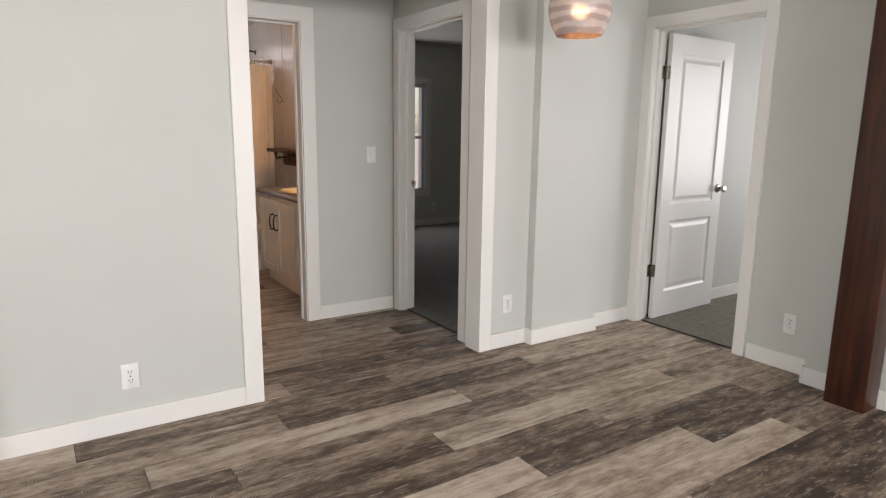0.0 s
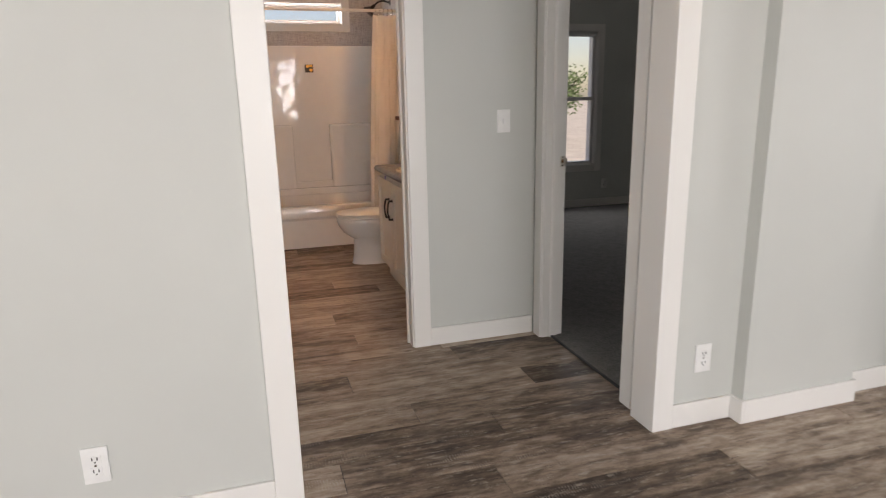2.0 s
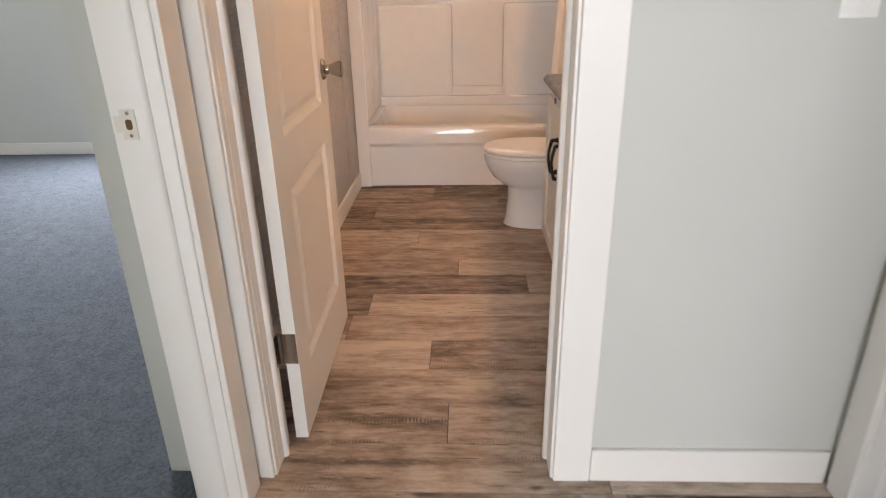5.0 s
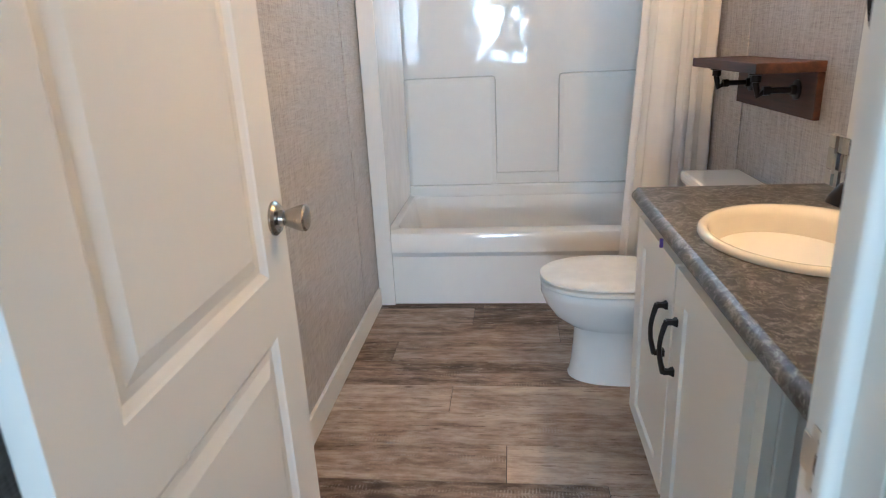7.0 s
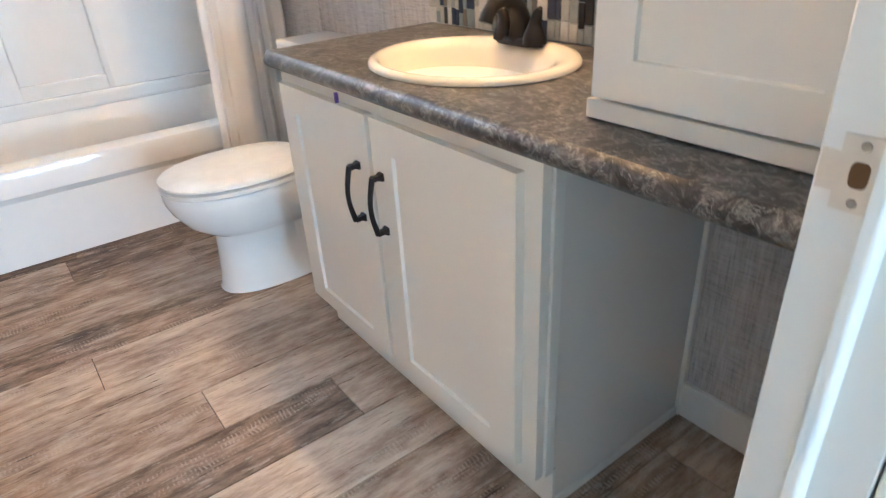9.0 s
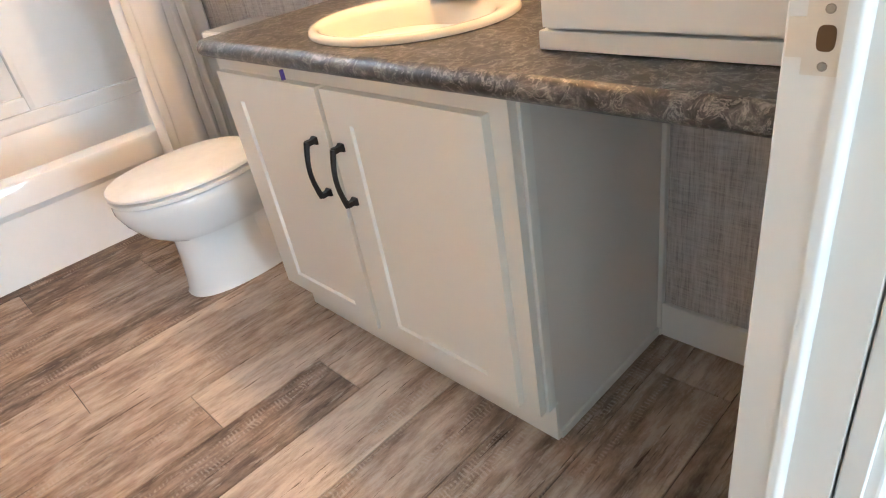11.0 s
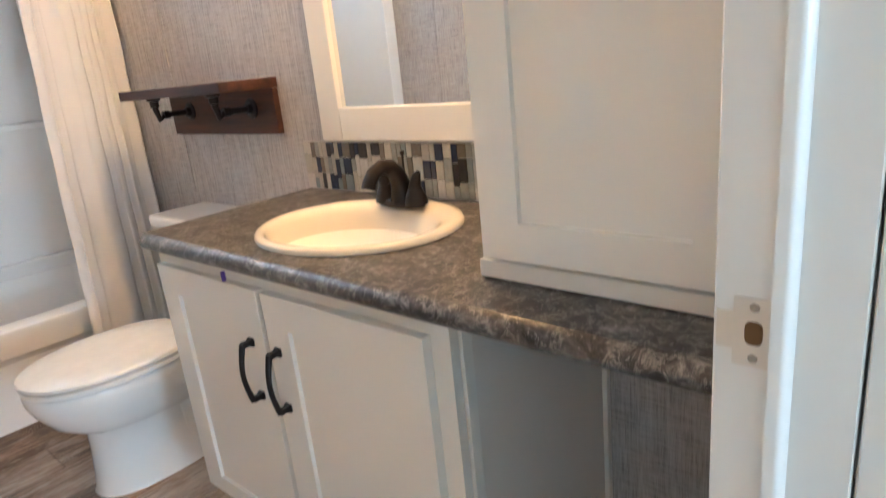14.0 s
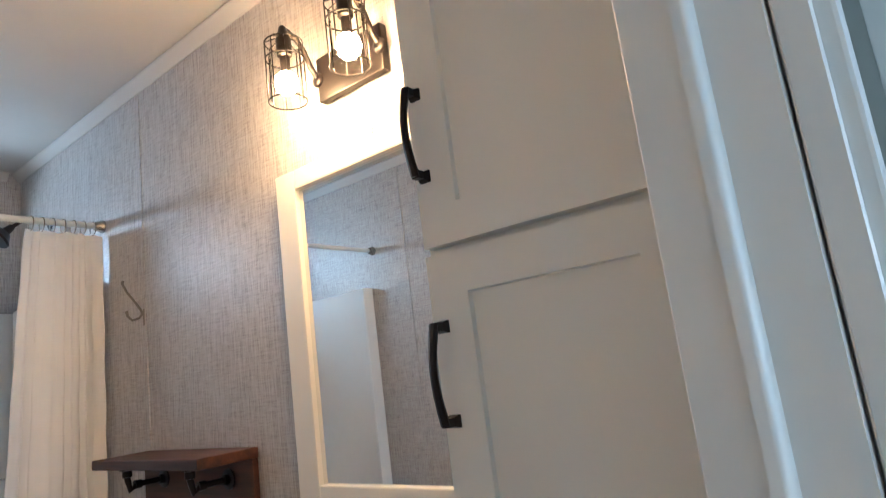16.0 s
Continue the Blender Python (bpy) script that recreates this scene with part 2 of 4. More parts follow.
def laminate():
    m, t, b = nodes_of("slate_laminate", 0.38)
    v = coords(t, 1, 1, 1)
    warp = node(t, "ShaderNodeTexNoise", Scale=24.0, Detail=10.0, Roughness=0.78, Distortion=0.9)
    t.links.new(v, warp.inputs["Vector"])
    c = ramp(t, warp.outputs["Fac"], (0.4, (0.014, 0.012, 0.011)), (0.49, (0.045, 0.041, 0.038)), (0.57, (0.115, 0.106, 0.096)), (0.66, (0.32, 0.3, 0.27)))
    vein = node(t, "ShaderNodeTexNoise", Scale=36.0, Detail=7.0, Roughness=0.75, Distortion=1.6)
    t.links.new(v, vein.inputs["Vector"])
    line = ramp(t, vein.outputs["Fac"], (0.545, (0, 0, 0)), (0.565, (0.85, 0.85, 0.85)), (0.6, (0.03, 0.03, 0.03)))
    c = mix(t, line, c, (0.36, 0.345, 0.315))
    t.links.new(c, b.inputs["Base Color"])
    bump(t, b, vein.outputs["Fac"], 0.12, 0.0008)
    return m


LAMINATE = laminate()


def cloth():
    m, t, b = nodes_of("white_curtain_cloth", 0.9)
    f = noise_of(t, coords(t, 1, 1, 1), 420, 2)
    t.links.new(ramp(t, noise_of(t, coords(t), 5, 3), (0.3, (0.89, 0.89, 0.895)), (0.7, (0.94, 0.94, 0.94))), b.inputs["Base Color"])
    b.inputs["Specular IOR Level"].default_value = 0.1
    t.links.new(b.outputs[0], t.nodes["Material Output"].inputs[0])
    bump(t, b, f, 0.25, 0.0006)
    tr, add = t.nodes.new("ShaderNodeBsdfTranslucent"), t.nodes.new("ShaderNodeMixShader")
    tr.inputs[0].default_value = (0.92, 0.91, 0.9, 1)
    add.inputs[0].default_value = 0.16
    t.links.new(b.outputs[0], add.inputs[1])
    t.links.new(tr.outputs[0], add.inputs[2])
    t.links.new(add.outputs[0], t.nodes["Material Output"].inputs[0])
    return m


CLOTH = cloth()


def tile_glass():
    m, t, b = nodes_of("mosaic_tile", 0.12)
    i = t.nodes.new("ShaderNodeObjectInfo")
    n = noise_of(t, coords(t, 1, 1, 1, True), 60, 4)
    c = mix(t, 0.5, i.outputs["Color"], ramp(t, n, (0.3, (0.6, 0.6, 0.6)), (0.7, (1, 1, 1))), "MULTIPLY")
    t.links.new(c, b.inputs["Base Color"])
    return m


TILE = tile_glass()
GROUT = painted("pale_grout", (0.6, 0.58, 0.55), 0.85, 0.1, 200, 0.3)

# ---- builders ----
BASE = {}


def box(bm, x0, x1, y0, y1, z0, z1, bevel=0.0, seg=2):
    m = Matrix.LocRotScale(((x0 + x1) / 2, (y0 + y1) / 2, (z0 + z1) / 2), None, (abs(x1 - x0), abs(y1 - y0), abs(z1 - z0)))
    r = bmesh.ops.create_cube(bm, size=1, matrix=m)
    if bevel:
        es = list({e for v in r["verts"] for e in v.link_edges})
        bmesh.ops.bevel(bm, geom=es, offset=bevel, segments=seg, affect="EDGES", profile=0.6)
    return bm


def boxes(*rows, bevel=0.0):
    bm = bmesh.new()
    for r in rows:
        box(bm, *r, bevel=bevel)
    bm.faces.layers.int.new("flat")
    return bm


def cyl(bm, a, b, r0, r1=None, n=20):
    a, b = Vector(a), Vector(b)
    q = (b - a).to_track_quat("Z", "Y").to_matrix().to_4x4()
    m = Matrix.Translation((a + b) / 2) @ q
    bmesh.ops.create_cone(bm, cap_ends=True, segments=n, radius1=r0, radius2=r0 if r1 is None else r1, depth=(b - a).length, matrix=m)
    return bm


def loft(bm, rings, cap=True):
    """Joins rings of equal point counts into a skin."""
    vs = [[bm.verts.new(p) for p in ring] for ring in rings]
    n = len(vs[0])
    for a, b in zip(vs, vs[1:]):
        for i in range(n):
            bm.faces.new((a[i], a[(i + 1) % n], b[(i + 1) % n], b[i]))
    if cap:
        bm.faces.new(vs[0][::-1])
        bm.faces.new(vs[-1])
    return bm


def tube(bm, pts, r, n=8):
    pts = [Vector(p) for p in pts]
    rings = []
    u = None
    for i, p in enumerate(pts):
        d = (pts[min(i + 1, len(pts) - 1)] - pts[max(i - 1, 0)]).normalized()
        u = d.orthogonal() if u is None else u - d * u.dot(d)
        u.normalize()
        w = d.cross(u)
        rr = r[i] if isinstance(r, (list, tuple)) else r
        rings.append([p + rr * (math.cos(k * math.tau / n) * u + math.sin(k * math.tau / n) * w) for k in range(n)])
    return loft(bm, rings)


def ring_tube(bm, c, radius, r, axis="z", n=24, m=6):
    """A closed hoop."""
    rows = []
    for i in range(n):
        a = i * math.tau / n
        row = []
        for j in range(m):
            b = j * math.tau / m
            rad, h = radius + r * math.cos(b), r * math.sin(b)
            p = (rad * math.cos(a), rad * math.sin(a), h)
            if axis == "x":
                p = (p[2], p[0], p[1])
            elif axis == "y":
                p = (p[0], p[2], p[1])
            row.append(bm.verts.new(Vector(c) + Vector(p)))
        rows.append(row)
    for i in range(n):
        for j in range(m):
            a, b = rows[i], rows[(i + 1) % n]
            bm.faces.new((a[j], a[(j + 1) % m], b[(j + 1) % m], b[j]))
    return bm


def lathe(bm, c, profile, n=32, axis="z", sx=1, sy=1):
    """Turns (radius, height) pairs about an axis through c."""
    rings = []
    for r, h in profile:
        ring = []
        for i in range(n):
            a = i * math.tau / n
            p = (r * sx * math.cos(a), r * sy * math.sin(a), h)
            if axis == "x":
                p = (p[2], p[0], p[1])
            elif axis == "-x":
                p = (-p[2], p[0], p[1])
            elif axis == "y":
                p = (p[0], p[2], p[1])
            ring.append(Vector(c) + Vector(p))
        rings.append(ring)
    return loft(bm, rings)


def mesh_of(name, bm, material, origin=(0, 0, 0), smooth=None):
    if bm.faces.layers.int.get("flat"):
        smooth = None
    bmesh.ops.recalc_face_normals(bm, faces=bm.faces[:])
    if any(origin):
        bmesh.ops.translate(bm, verts=bm.verts[:], vec=-Vector(origin))
    me = bpy.data.meshes.new(name)
    bm.to_mesh(me)
    bm.free()
    me.materials.append(material)
    if smooth is not None:
        for p in me.polygons:
            p.use_smooth = True
        me.set_sharp_from_angle(angle=radians(smooth))
    return me


def thing(name, at, label, category, group="", kind=""):
    """An Empty at the base of a thing, for its parts."""
    o = new(name)
    o.empty_display_size = 0.05
    o.location = at
    BASE[o.name] = Vector(at)
    return tagged(o, label, category, group, kind)


def part(name, bm, material, parent, label="", smooth=25):
    at = BASE[parent.name]
    o = new(name, mesh_of(name, bm, material, at, smooth))
    o.parent = parent
    BASE[o.name] = at
    return tagged(o, label)


def whole(name, bm, material, label, category, at=None, group="", kind="", smooth=25):
    """A thing or piece of the setting that is one mesh."""
    o = new(name, mesh_of(name, bm, material, at or (0, 0, 0), smooth))
    if at:
        o.location = at
    BASE[o.name] = Vector(at or (0, 0, 0))
    return tagged(o, label, category, group, kind)


def structure(name, bm, material, label, category, smooth=None):
    return whole(name, bm, material, label, category, None, "", "structure", smooth)


def panel_rings(bm, u0, u1, z0, z1, face, out, place, steps):
    """A moulded panel in an opening: rings at (inset, depth) steps, closed by its field."""
    rings = []
    for inset, depth in steps:
        pts = [(u0 + inset, z0 + inset), (u1 - inset, z0 + inset), (u1 - inset, z1 - inset), (u0 + inset, z1 - inset)]
        rings.append([bm.verts.new(place(u, face + out * depth, z)) for u, z in pts])
    for a, b in zip(rings, rings[1:]):
        for i in range(4):
            bm.faces.new((a[i], a[(i + 1) % 4], b[(i + 1) % 4], b[i]))
    bm.faces.new(rings[-1])


def panelled_slab(w, h, thick, panels, place, steps, both=True, z0=0.0):
    """A door leaf: stiles, rails and moulded panels. panels: (u0, u1, z0, z1). place(u, depth, z) gives the point; the front face has depth 0."""
    bm = bmesh.new()
    us = sorted({0, w, *(p[0] for p in panels), *(p[1] for p in panels)})
    zs = sorted({z0, z0 + h, *(p[2] for p in panels), *(p[3] for p in panels)})
    for a, b in zip(us, us[1:]):
        for c, d in zip(zs, zs[1:]):
            inside = any(p[0] <= a and b <= p[1] and p[2] <= c and d <= p[3] for p in panels)
            if inside:
                continue
            for depth in (0, thick):
                bm.faces.new([bm.verts.new(place(u, depth, z)) for u, z in ((a, c), (b, c), (b, d), (a, d))])
    for u in (0, w):
        bm.faces.new([bm.verts.new(place(u, d, z)) for d, z in ((0, z0), (thick, z0), (thick, z0 + h), (0, z0 + h))])
    for z in (z0, z0 + h):
        bm.faces.new([bm.verts.new(place(u, d, z)) for u, d in ((0, 0), (w, 0), (w, thick), (0, thick))])
    for u0, u1, a, b in panels:
        panel_rings(bm, u0, u1, a, b, 0, 1, place, steps)
        panel_rings(bm, u0, u1, a, b, thick, -1, place, steps if both else steps[:1])
    bmesh.ops.remove_doubles(bm, verts=bm.verts[:], dist=0.0004)
    return bm


MOULDED = ((0, 0), (0.004, 0.003), (0.016, 0.0095), (0.03, 0.0095), (0.055, 0.0025))
SHAKER = ((0, 0), (0.0015, 0.008))


def pull_handle(parent, x, y, z0, z1, out=-1):
    """A bowed bar pull on a face that looks along -x."""
    bm = bmesh.new()
    h = z1 - z0
    pts = [(x + out * (0.023 + 0.012 * math.sin(math.pi * k / 10)), y, z0 + 0.006 + (h - 0.012) * k / 10) for k in range(11)]
    tube(bm, pts, [0.0068 - 0.0012 * math.sin(math.pi * k / 10) for k in range(11)], 8)
    for z in (z0 + 0.009, z1 - 0.009):
        loft(bm, [[(x + out * d, y + a * w, z + b * w) for a, b in ((-1, -1), (1, -1), (1, 1), (-1, 1))] for d, w in ((0, 0.0085), (0.004, 0.0085), (0.011, 0.0055), (0.024, 0.006))])
    return part("handle", bm, BLACK, parent, "black bowed bar pull")


def knob(parent, x, y, z, axis, name="door_handle"):
    """A round door knob with its rose; axis x or -x is the way it stands out."""
    bm = bmesh.new()
    prof = ((0.033, 0), (0.033, 0.005), (0.027, 0.011), (0.016, 0.014), (0.0145, 0.022), (0.017, 0.03), (0.0215, 0.042), (0.0255, 0.056), (0.0255, 0.062), (0.022, 0.0655), (0.006, 0.067))
    lathe(bm, (x, y, z), prof, 28, axis)
    return part(name, bm, NICKEL, parent, "brushed nickel knob")


# ---- the large structure ----
H = 2.52


def wall_run(name, axis, a0, a1, t0, t1, holes, material, label, z1=H):
    """A wall along an axis from a0 to a1, t0 to t1 thick, with holes (a0, a1, z0, z1) through it."""
    bm = bmesh.new()

    def piece(p, q, c, d):
        if q - p > 0.001 and d - c > 0.001:
            box(bm, *((p, q, t0, t1) if axis == "x" else (t0, t1, p, q)), c, d)
    at = a0
    for h0, h1, b, c in sorted(holes):
        piece(at, h0, -0.03, z1)
        piece(h0, h1, -0.03, b)
        piece(h0, h1, c, z1)
        at = h1
    piece(at, a1, -0.03, z1)
    return structure(name, bm, material, label, "wall")


wall_run("wall_north_living", "x", -3.5, 3.83, 3.20, 3.33, [(1.115, 2.48, -0.03, 2.13)], WALL, "pale grey painted wall with a wide cased opening")
wall_run("wall_north_east_room", "x", 3.945, 7.0, 3.20, 3.33, [], WALL, "pale grey painted wall of the east room")
wall_run("wall_east_living", "y", -4.0, 3.33, 3.83, 3.945, [(2.345, 3.135, -0.03, 2.045)], WALL, "pale grey painted wall with a doorway")
wall_run("wall_south", "x", -3.5, 7.12, -4.0, -3.88, [(-0.3, 1.4, 1.0, 2.2), (2.0, 3.7, 1.0, 2.2)], WALL, "pale grey painted wall with two windows")
wall_run("wall_west_living", "y", -3.88, 3.20, -3.62, -3.5, [(-0.5, 1.1, 0.9, 2.2)], WALL, "pale grey painted wall with a window")
wall_run("wall_far_east", "y", -3.88, 8.0, 7.0, 7.12, [(0.95, 2.25, 0.7, 2.1)], WALL, "pale grey painted outer wall")
wall_run("wall_west_bedroom", "y", 3.33, 7.95, -3.3, -3.2, [], WALL, "pale grey painted outer wall")
wall_run("wall_hall_west", "y", 3.33, 4.345, 0.93, 1.035, [(3.425, 4.23, -0.03, 2.045)], WALL, "pale grey hall wall with a doorway")
wall_run("wall_hall_east", "y", 3.33, 4.345, 2.505, 2.62, [(3.445, 4.25, -0.03, 2.045)], WALL, "pale grey hall wall with a doorway")
wall_run("wall_hall_north", "x", 0.80, 2.62, 4.345, 4.465, [(1.07, 1.815, -0.03, 2.045)], WALL, "pale grey hall wall with the bathroom doorway")
wall_run("wall_bath_west", "y", 4.465, 7.80, 0.79, 0.90, [], LINEN, "taupe linen-textured bathroom wall")
wall_run("wall_bath_east", "y", 4.465, 7.80, 2.445, 2.60, [], LINEN, "taupe linen-textured bathroom wall")
wall_run("wall_bath_north", "x", 0.90, 2.445, 7.785, 7.80, [(1.28, 2.04, 2.02, 2.20)], LINEN, "taupe linen-textured bathroom end wall")
wall_run("wall_outer_north", "x", -3.3, 7.0, 7.80, 7.95, [(-1.3, -0.3, 0.6, 2.0), (1.28, 2.04, 2.02, 2.20), (4.05, 4.91, 0.50, 1.98)], WALL, "pale grey painted outer wall with windows")
wall_run("wall_pilaster_a", "x", 2.845, 3.41, 3.137, 3.20, [], WALL, "pale grey boxed-out wall pilaster")
wall_run("wall_pilaster_b", "x", -0.75, -0.03, 3.115, 3.20, [], WALL, "pale grey boxed-out wall pilaster")
wall_run("wall_pilaster_c", "y", 1.25, 1.87, 3.715, 3.83, [], WALL, "pale grey boxed-out wall pilaster")

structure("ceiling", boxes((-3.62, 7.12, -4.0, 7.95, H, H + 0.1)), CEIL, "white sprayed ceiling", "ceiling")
structure("floor_base", boxes((-3.62, 7.0, -3.9, 7.9, -0.06, -0.006)), DARKSLOT, "dark subfloor under the planks", "floor")
structure("carpet_west", boxes((-3.2, 0.79, 3.33, 7.8, -0.006, 0.008), (0.79, 0.985, 3.425, 4.23, -0.006, 0.008), (0.79, 0.9299, 3.33, 3.425, -0.006, 0.008), (0.79, 0.9299, 4.23, 4.345, -0.006, 0.008)), CARPET, "cut pile carpet, darkened and tinted blue for the room's daylight", "carpet")
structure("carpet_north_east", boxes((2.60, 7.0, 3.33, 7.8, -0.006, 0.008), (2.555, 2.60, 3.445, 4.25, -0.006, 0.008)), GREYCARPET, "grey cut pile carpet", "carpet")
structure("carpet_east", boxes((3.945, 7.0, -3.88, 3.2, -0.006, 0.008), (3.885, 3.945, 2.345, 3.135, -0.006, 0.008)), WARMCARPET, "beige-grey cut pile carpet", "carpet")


def board(bm, x0, x1, y0, y1, z0, z1):
    bm.faces.layers.int.new("flat")
    return box(bm, x0, x1, y0, y1, z0, z1, 0.0035, 2)


def base_board(*runs):
    """White boards along a wall, one object a run."""
    for r in runs:
        bm = bmesh.new()
        board(bm, *r, 0.0, 0.098)
        structure("baseboard", bm, TRIM, "white painted flat baseboard", "baseboard", 25)


T = 0.014
base_board((-0.016, 1.04, 3.2 - T, 3.2), (2.556, 2.831, 3.2 - T, 3.2), (2.845 - T, 2.845, 3.137 - T, 3.199), (2.8455, 3.41 + T, 3.137 - T, 3.137),
           (3.41, 3.41 + T, 3.1375, 3.199), (3.425, 3.815, 3.2 - T, 3.2), (-0.764, -0.03, 3.115 - T, 3.115), (-0.0295, -0.03 + T, 3.115 - T, 3.199), (-3.5, -0.765, 3.2 - T, 3.2),
           (3.83 - T, 3.83, 1.885, 2.268), (3.715 - T, 3.829, 1.87, 1.87 + T), (3.715 - T, 3.715, 1.25, 1.8695), (3.83 - T, 3.83, -3.8, 1.25 - T), (3.715 - T, 3.829, 1.25 - T, 1.2495),
           (1.90, 2.49, 4.345 - T, 4.345), (0.90, 0.90 + T, 4.46, 6.882), (2.445 - T, 2.445, 4.45, 4.885), (2.445 - T, 2.445, 5.83, 6.882),
           (-3.2, 0.79, 7.8 - T, 7.8), (2.6, 5.70, 7.8 - T, 7.8), (3.96, 7.0, 3.2 - T, 3.2), (-3.2, -3.2 + T, 3.34, 7.78), (5.9 - T, 5.9, 6.0, 6.9))


def casing(name, axis, a0, a1, face, out, z, w=0.09, th=0.016, label="white flat door casing", w1=None):
    """Two legs and a head round an opening, on one face of a wall. out: -1 or 1, the side on which it stands."""
    f0, f1 = sorted((face, face + out * th))
    for p, q, c, d in ((a0 - w, a0, 0, z + w), (a1, a1 + (w1 or w), 0, z + w), (a0, a1, z, z + w)):
        bm = bmesh.new()
        board(bm, *((p, q, f0, f1) if axis == "x" else (f0, f1, p, q)), c, d)
        structure(name, bm, TRIM, label, "trim", 25)


def jamb(axis, a0, a1, t0, t1, z, stop, lab="white door jamb with a stop"):
    """The lining of a doorway; stop: (from, to) across the wall, or None."""
    g = 0.015
    bm = bmesh.new()
    for p, q, c, d in ((a0 - g, a0, -0.004, z + g), (a1, a1 + g, -0.004, z + g), (a0, a1, z, z + g)):
        box(bm, *((p, q, t0, t1) if axis == "x" else (t0, t1, p, q)), c, d, 0.0015, 1)
    if stop:
        # a stop bead with its rounded side towards the hall: (round start, round end, back)
        s0, s1, s2 = stop
        nose = [(0.011 * math.sin(a), s1 + (s0 - s1) * math.cos(a)) for a in [radians(15 * k) for k in range(7)]]
        for p, sgn in ((a0, 1), (a1, -1)):
            plan = [(p + sgn * e, v) for e, v in nose] + [(p + sgn * 0.011, s2), (p, s2)]
            loft(bm, [[((u, v) if axis == "x" else (v, u)) + (zz,) for u, v in plan] for zz in (0.0, z)])
        side = [(z - e, v) for e, v in nose] + [(z - 0.011, s2), (z, s2)]
        loft(bm, [[((e, v) if axis == "x" else (v, e)) + (zz,) for zz, v in side] for e in (a0, a1)])
    return structure("door_jamb", bm, TRIM, lab, "trim", 32)


# the wide cased opening from the living room
jamb("x", 1.13, 2.465, 3.197, 3.333, 2.115, None, "white lining of the wide cased opening")
casing("trim", "x", 1.13, 2.465, 3.2, -1, 2.115, 0.09, 0.016, "white flat casing of the wide opening")
# bathroom doorway
bath_jamb = jamb("x", 1.085, 1.80, 4.3675, 4.468, 2.03, (4.410, 4.4175, 4.425))
jamb("x", 1.085, 1.80, 4.342, 4.365, 2.03, None, "white return edge in front of the door jamb")
casing("trim", "x", 1.08, 1.807, 4.345, -1, 2.036, 0.092)
# west bedroom doorway, with its casing on the hall side
west_jamb = jamb("y", 3.44, 4.215, 0.927, 1.038, 2.03, (1.008, 0.996, 0.982))
casing("trim", "y", 3.436, 4.222, 1.035, 1, 2.036, 0.085)
# north-east bedroom doorway
ne_jamb = jamb("y", 3.46, 4.235, 2.502, 2.623, 2.03, (2.545, 2.557, 2.585))
casing("trim", "y", 3.455, 4.24, 2.505, -1, 2.036, 0.078)
# east room doorway
east_jamb = jamb("y", 2.36, 3.12, 3.827, 3.948, 2.03, (3.865, 3.877, 3.905))
casing("trim", "y", 2.356, 3.124, 3.83, -1, 2.036, 0.074)


# crown strips in the bathroom
def crown(pts_a, pts_b):
    bm = bmesh.new()
    loft(bm, [pts_a, pts_b])
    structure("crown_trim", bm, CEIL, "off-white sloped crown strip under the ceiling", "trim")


def crown_profile(x, y, nx, ny):
    return [(x, y, H - 0.004), (x, y, H - 0.045), (x + 0.006 * nx, y + 0.006 * ny, H - 0.045), (x + 0.038 * nx, y + 0.038 * ny, H - 0.01), (x + 0.038 * nx, y + 0.038 * ny, H - 0.004)]


crown(crown_profile(2.444, 4.45, -1, 0), crown_profile(2.444, 7.784, -1, 0))
crown(crown_profile(0.901, 4.45, 1, 0), crown_profile(0.901, 7.784, 1, 0))
crown(crown_profile(0.96, 7.784, 0, -1), crown_profile(2.385, 7.784, 0, -1))
crown(crown_profile(2.62, 7.799, 0, -1), crown_profile(6.99, 7.799, 0, -1))
# seam strips between the bathroom wall panels
for x0, x1, y in ((2.4415, 2.4448, 6.54), (2.4415, 2.4448, 5.34), (0.9002, 0.9035, 6.60), (0.9002, 0.9035, 5.40)):
    bm = bmesh.new()
    box(bm, x0, x1, y - 0.005, y + 0.005, 0.1, H - 0.047)
    structure("panel_seam", bm, LINEN, "thin seam strip between wallpapered panels", "trim")
# transition edge between planks and carpet
for r in ((0.978, 0.986, 3.44, 4.215, -0.004, 0.010), (2.552, 2.560, 3.46, 4.235, -0.004, 0.010), (3.880, 3.888, 2.36, 3.12, -0.004, 0.010)):
    structure("carpet_edge", boxes(r), DARKSLOT, "dark edge where the carpet starts", "trim")


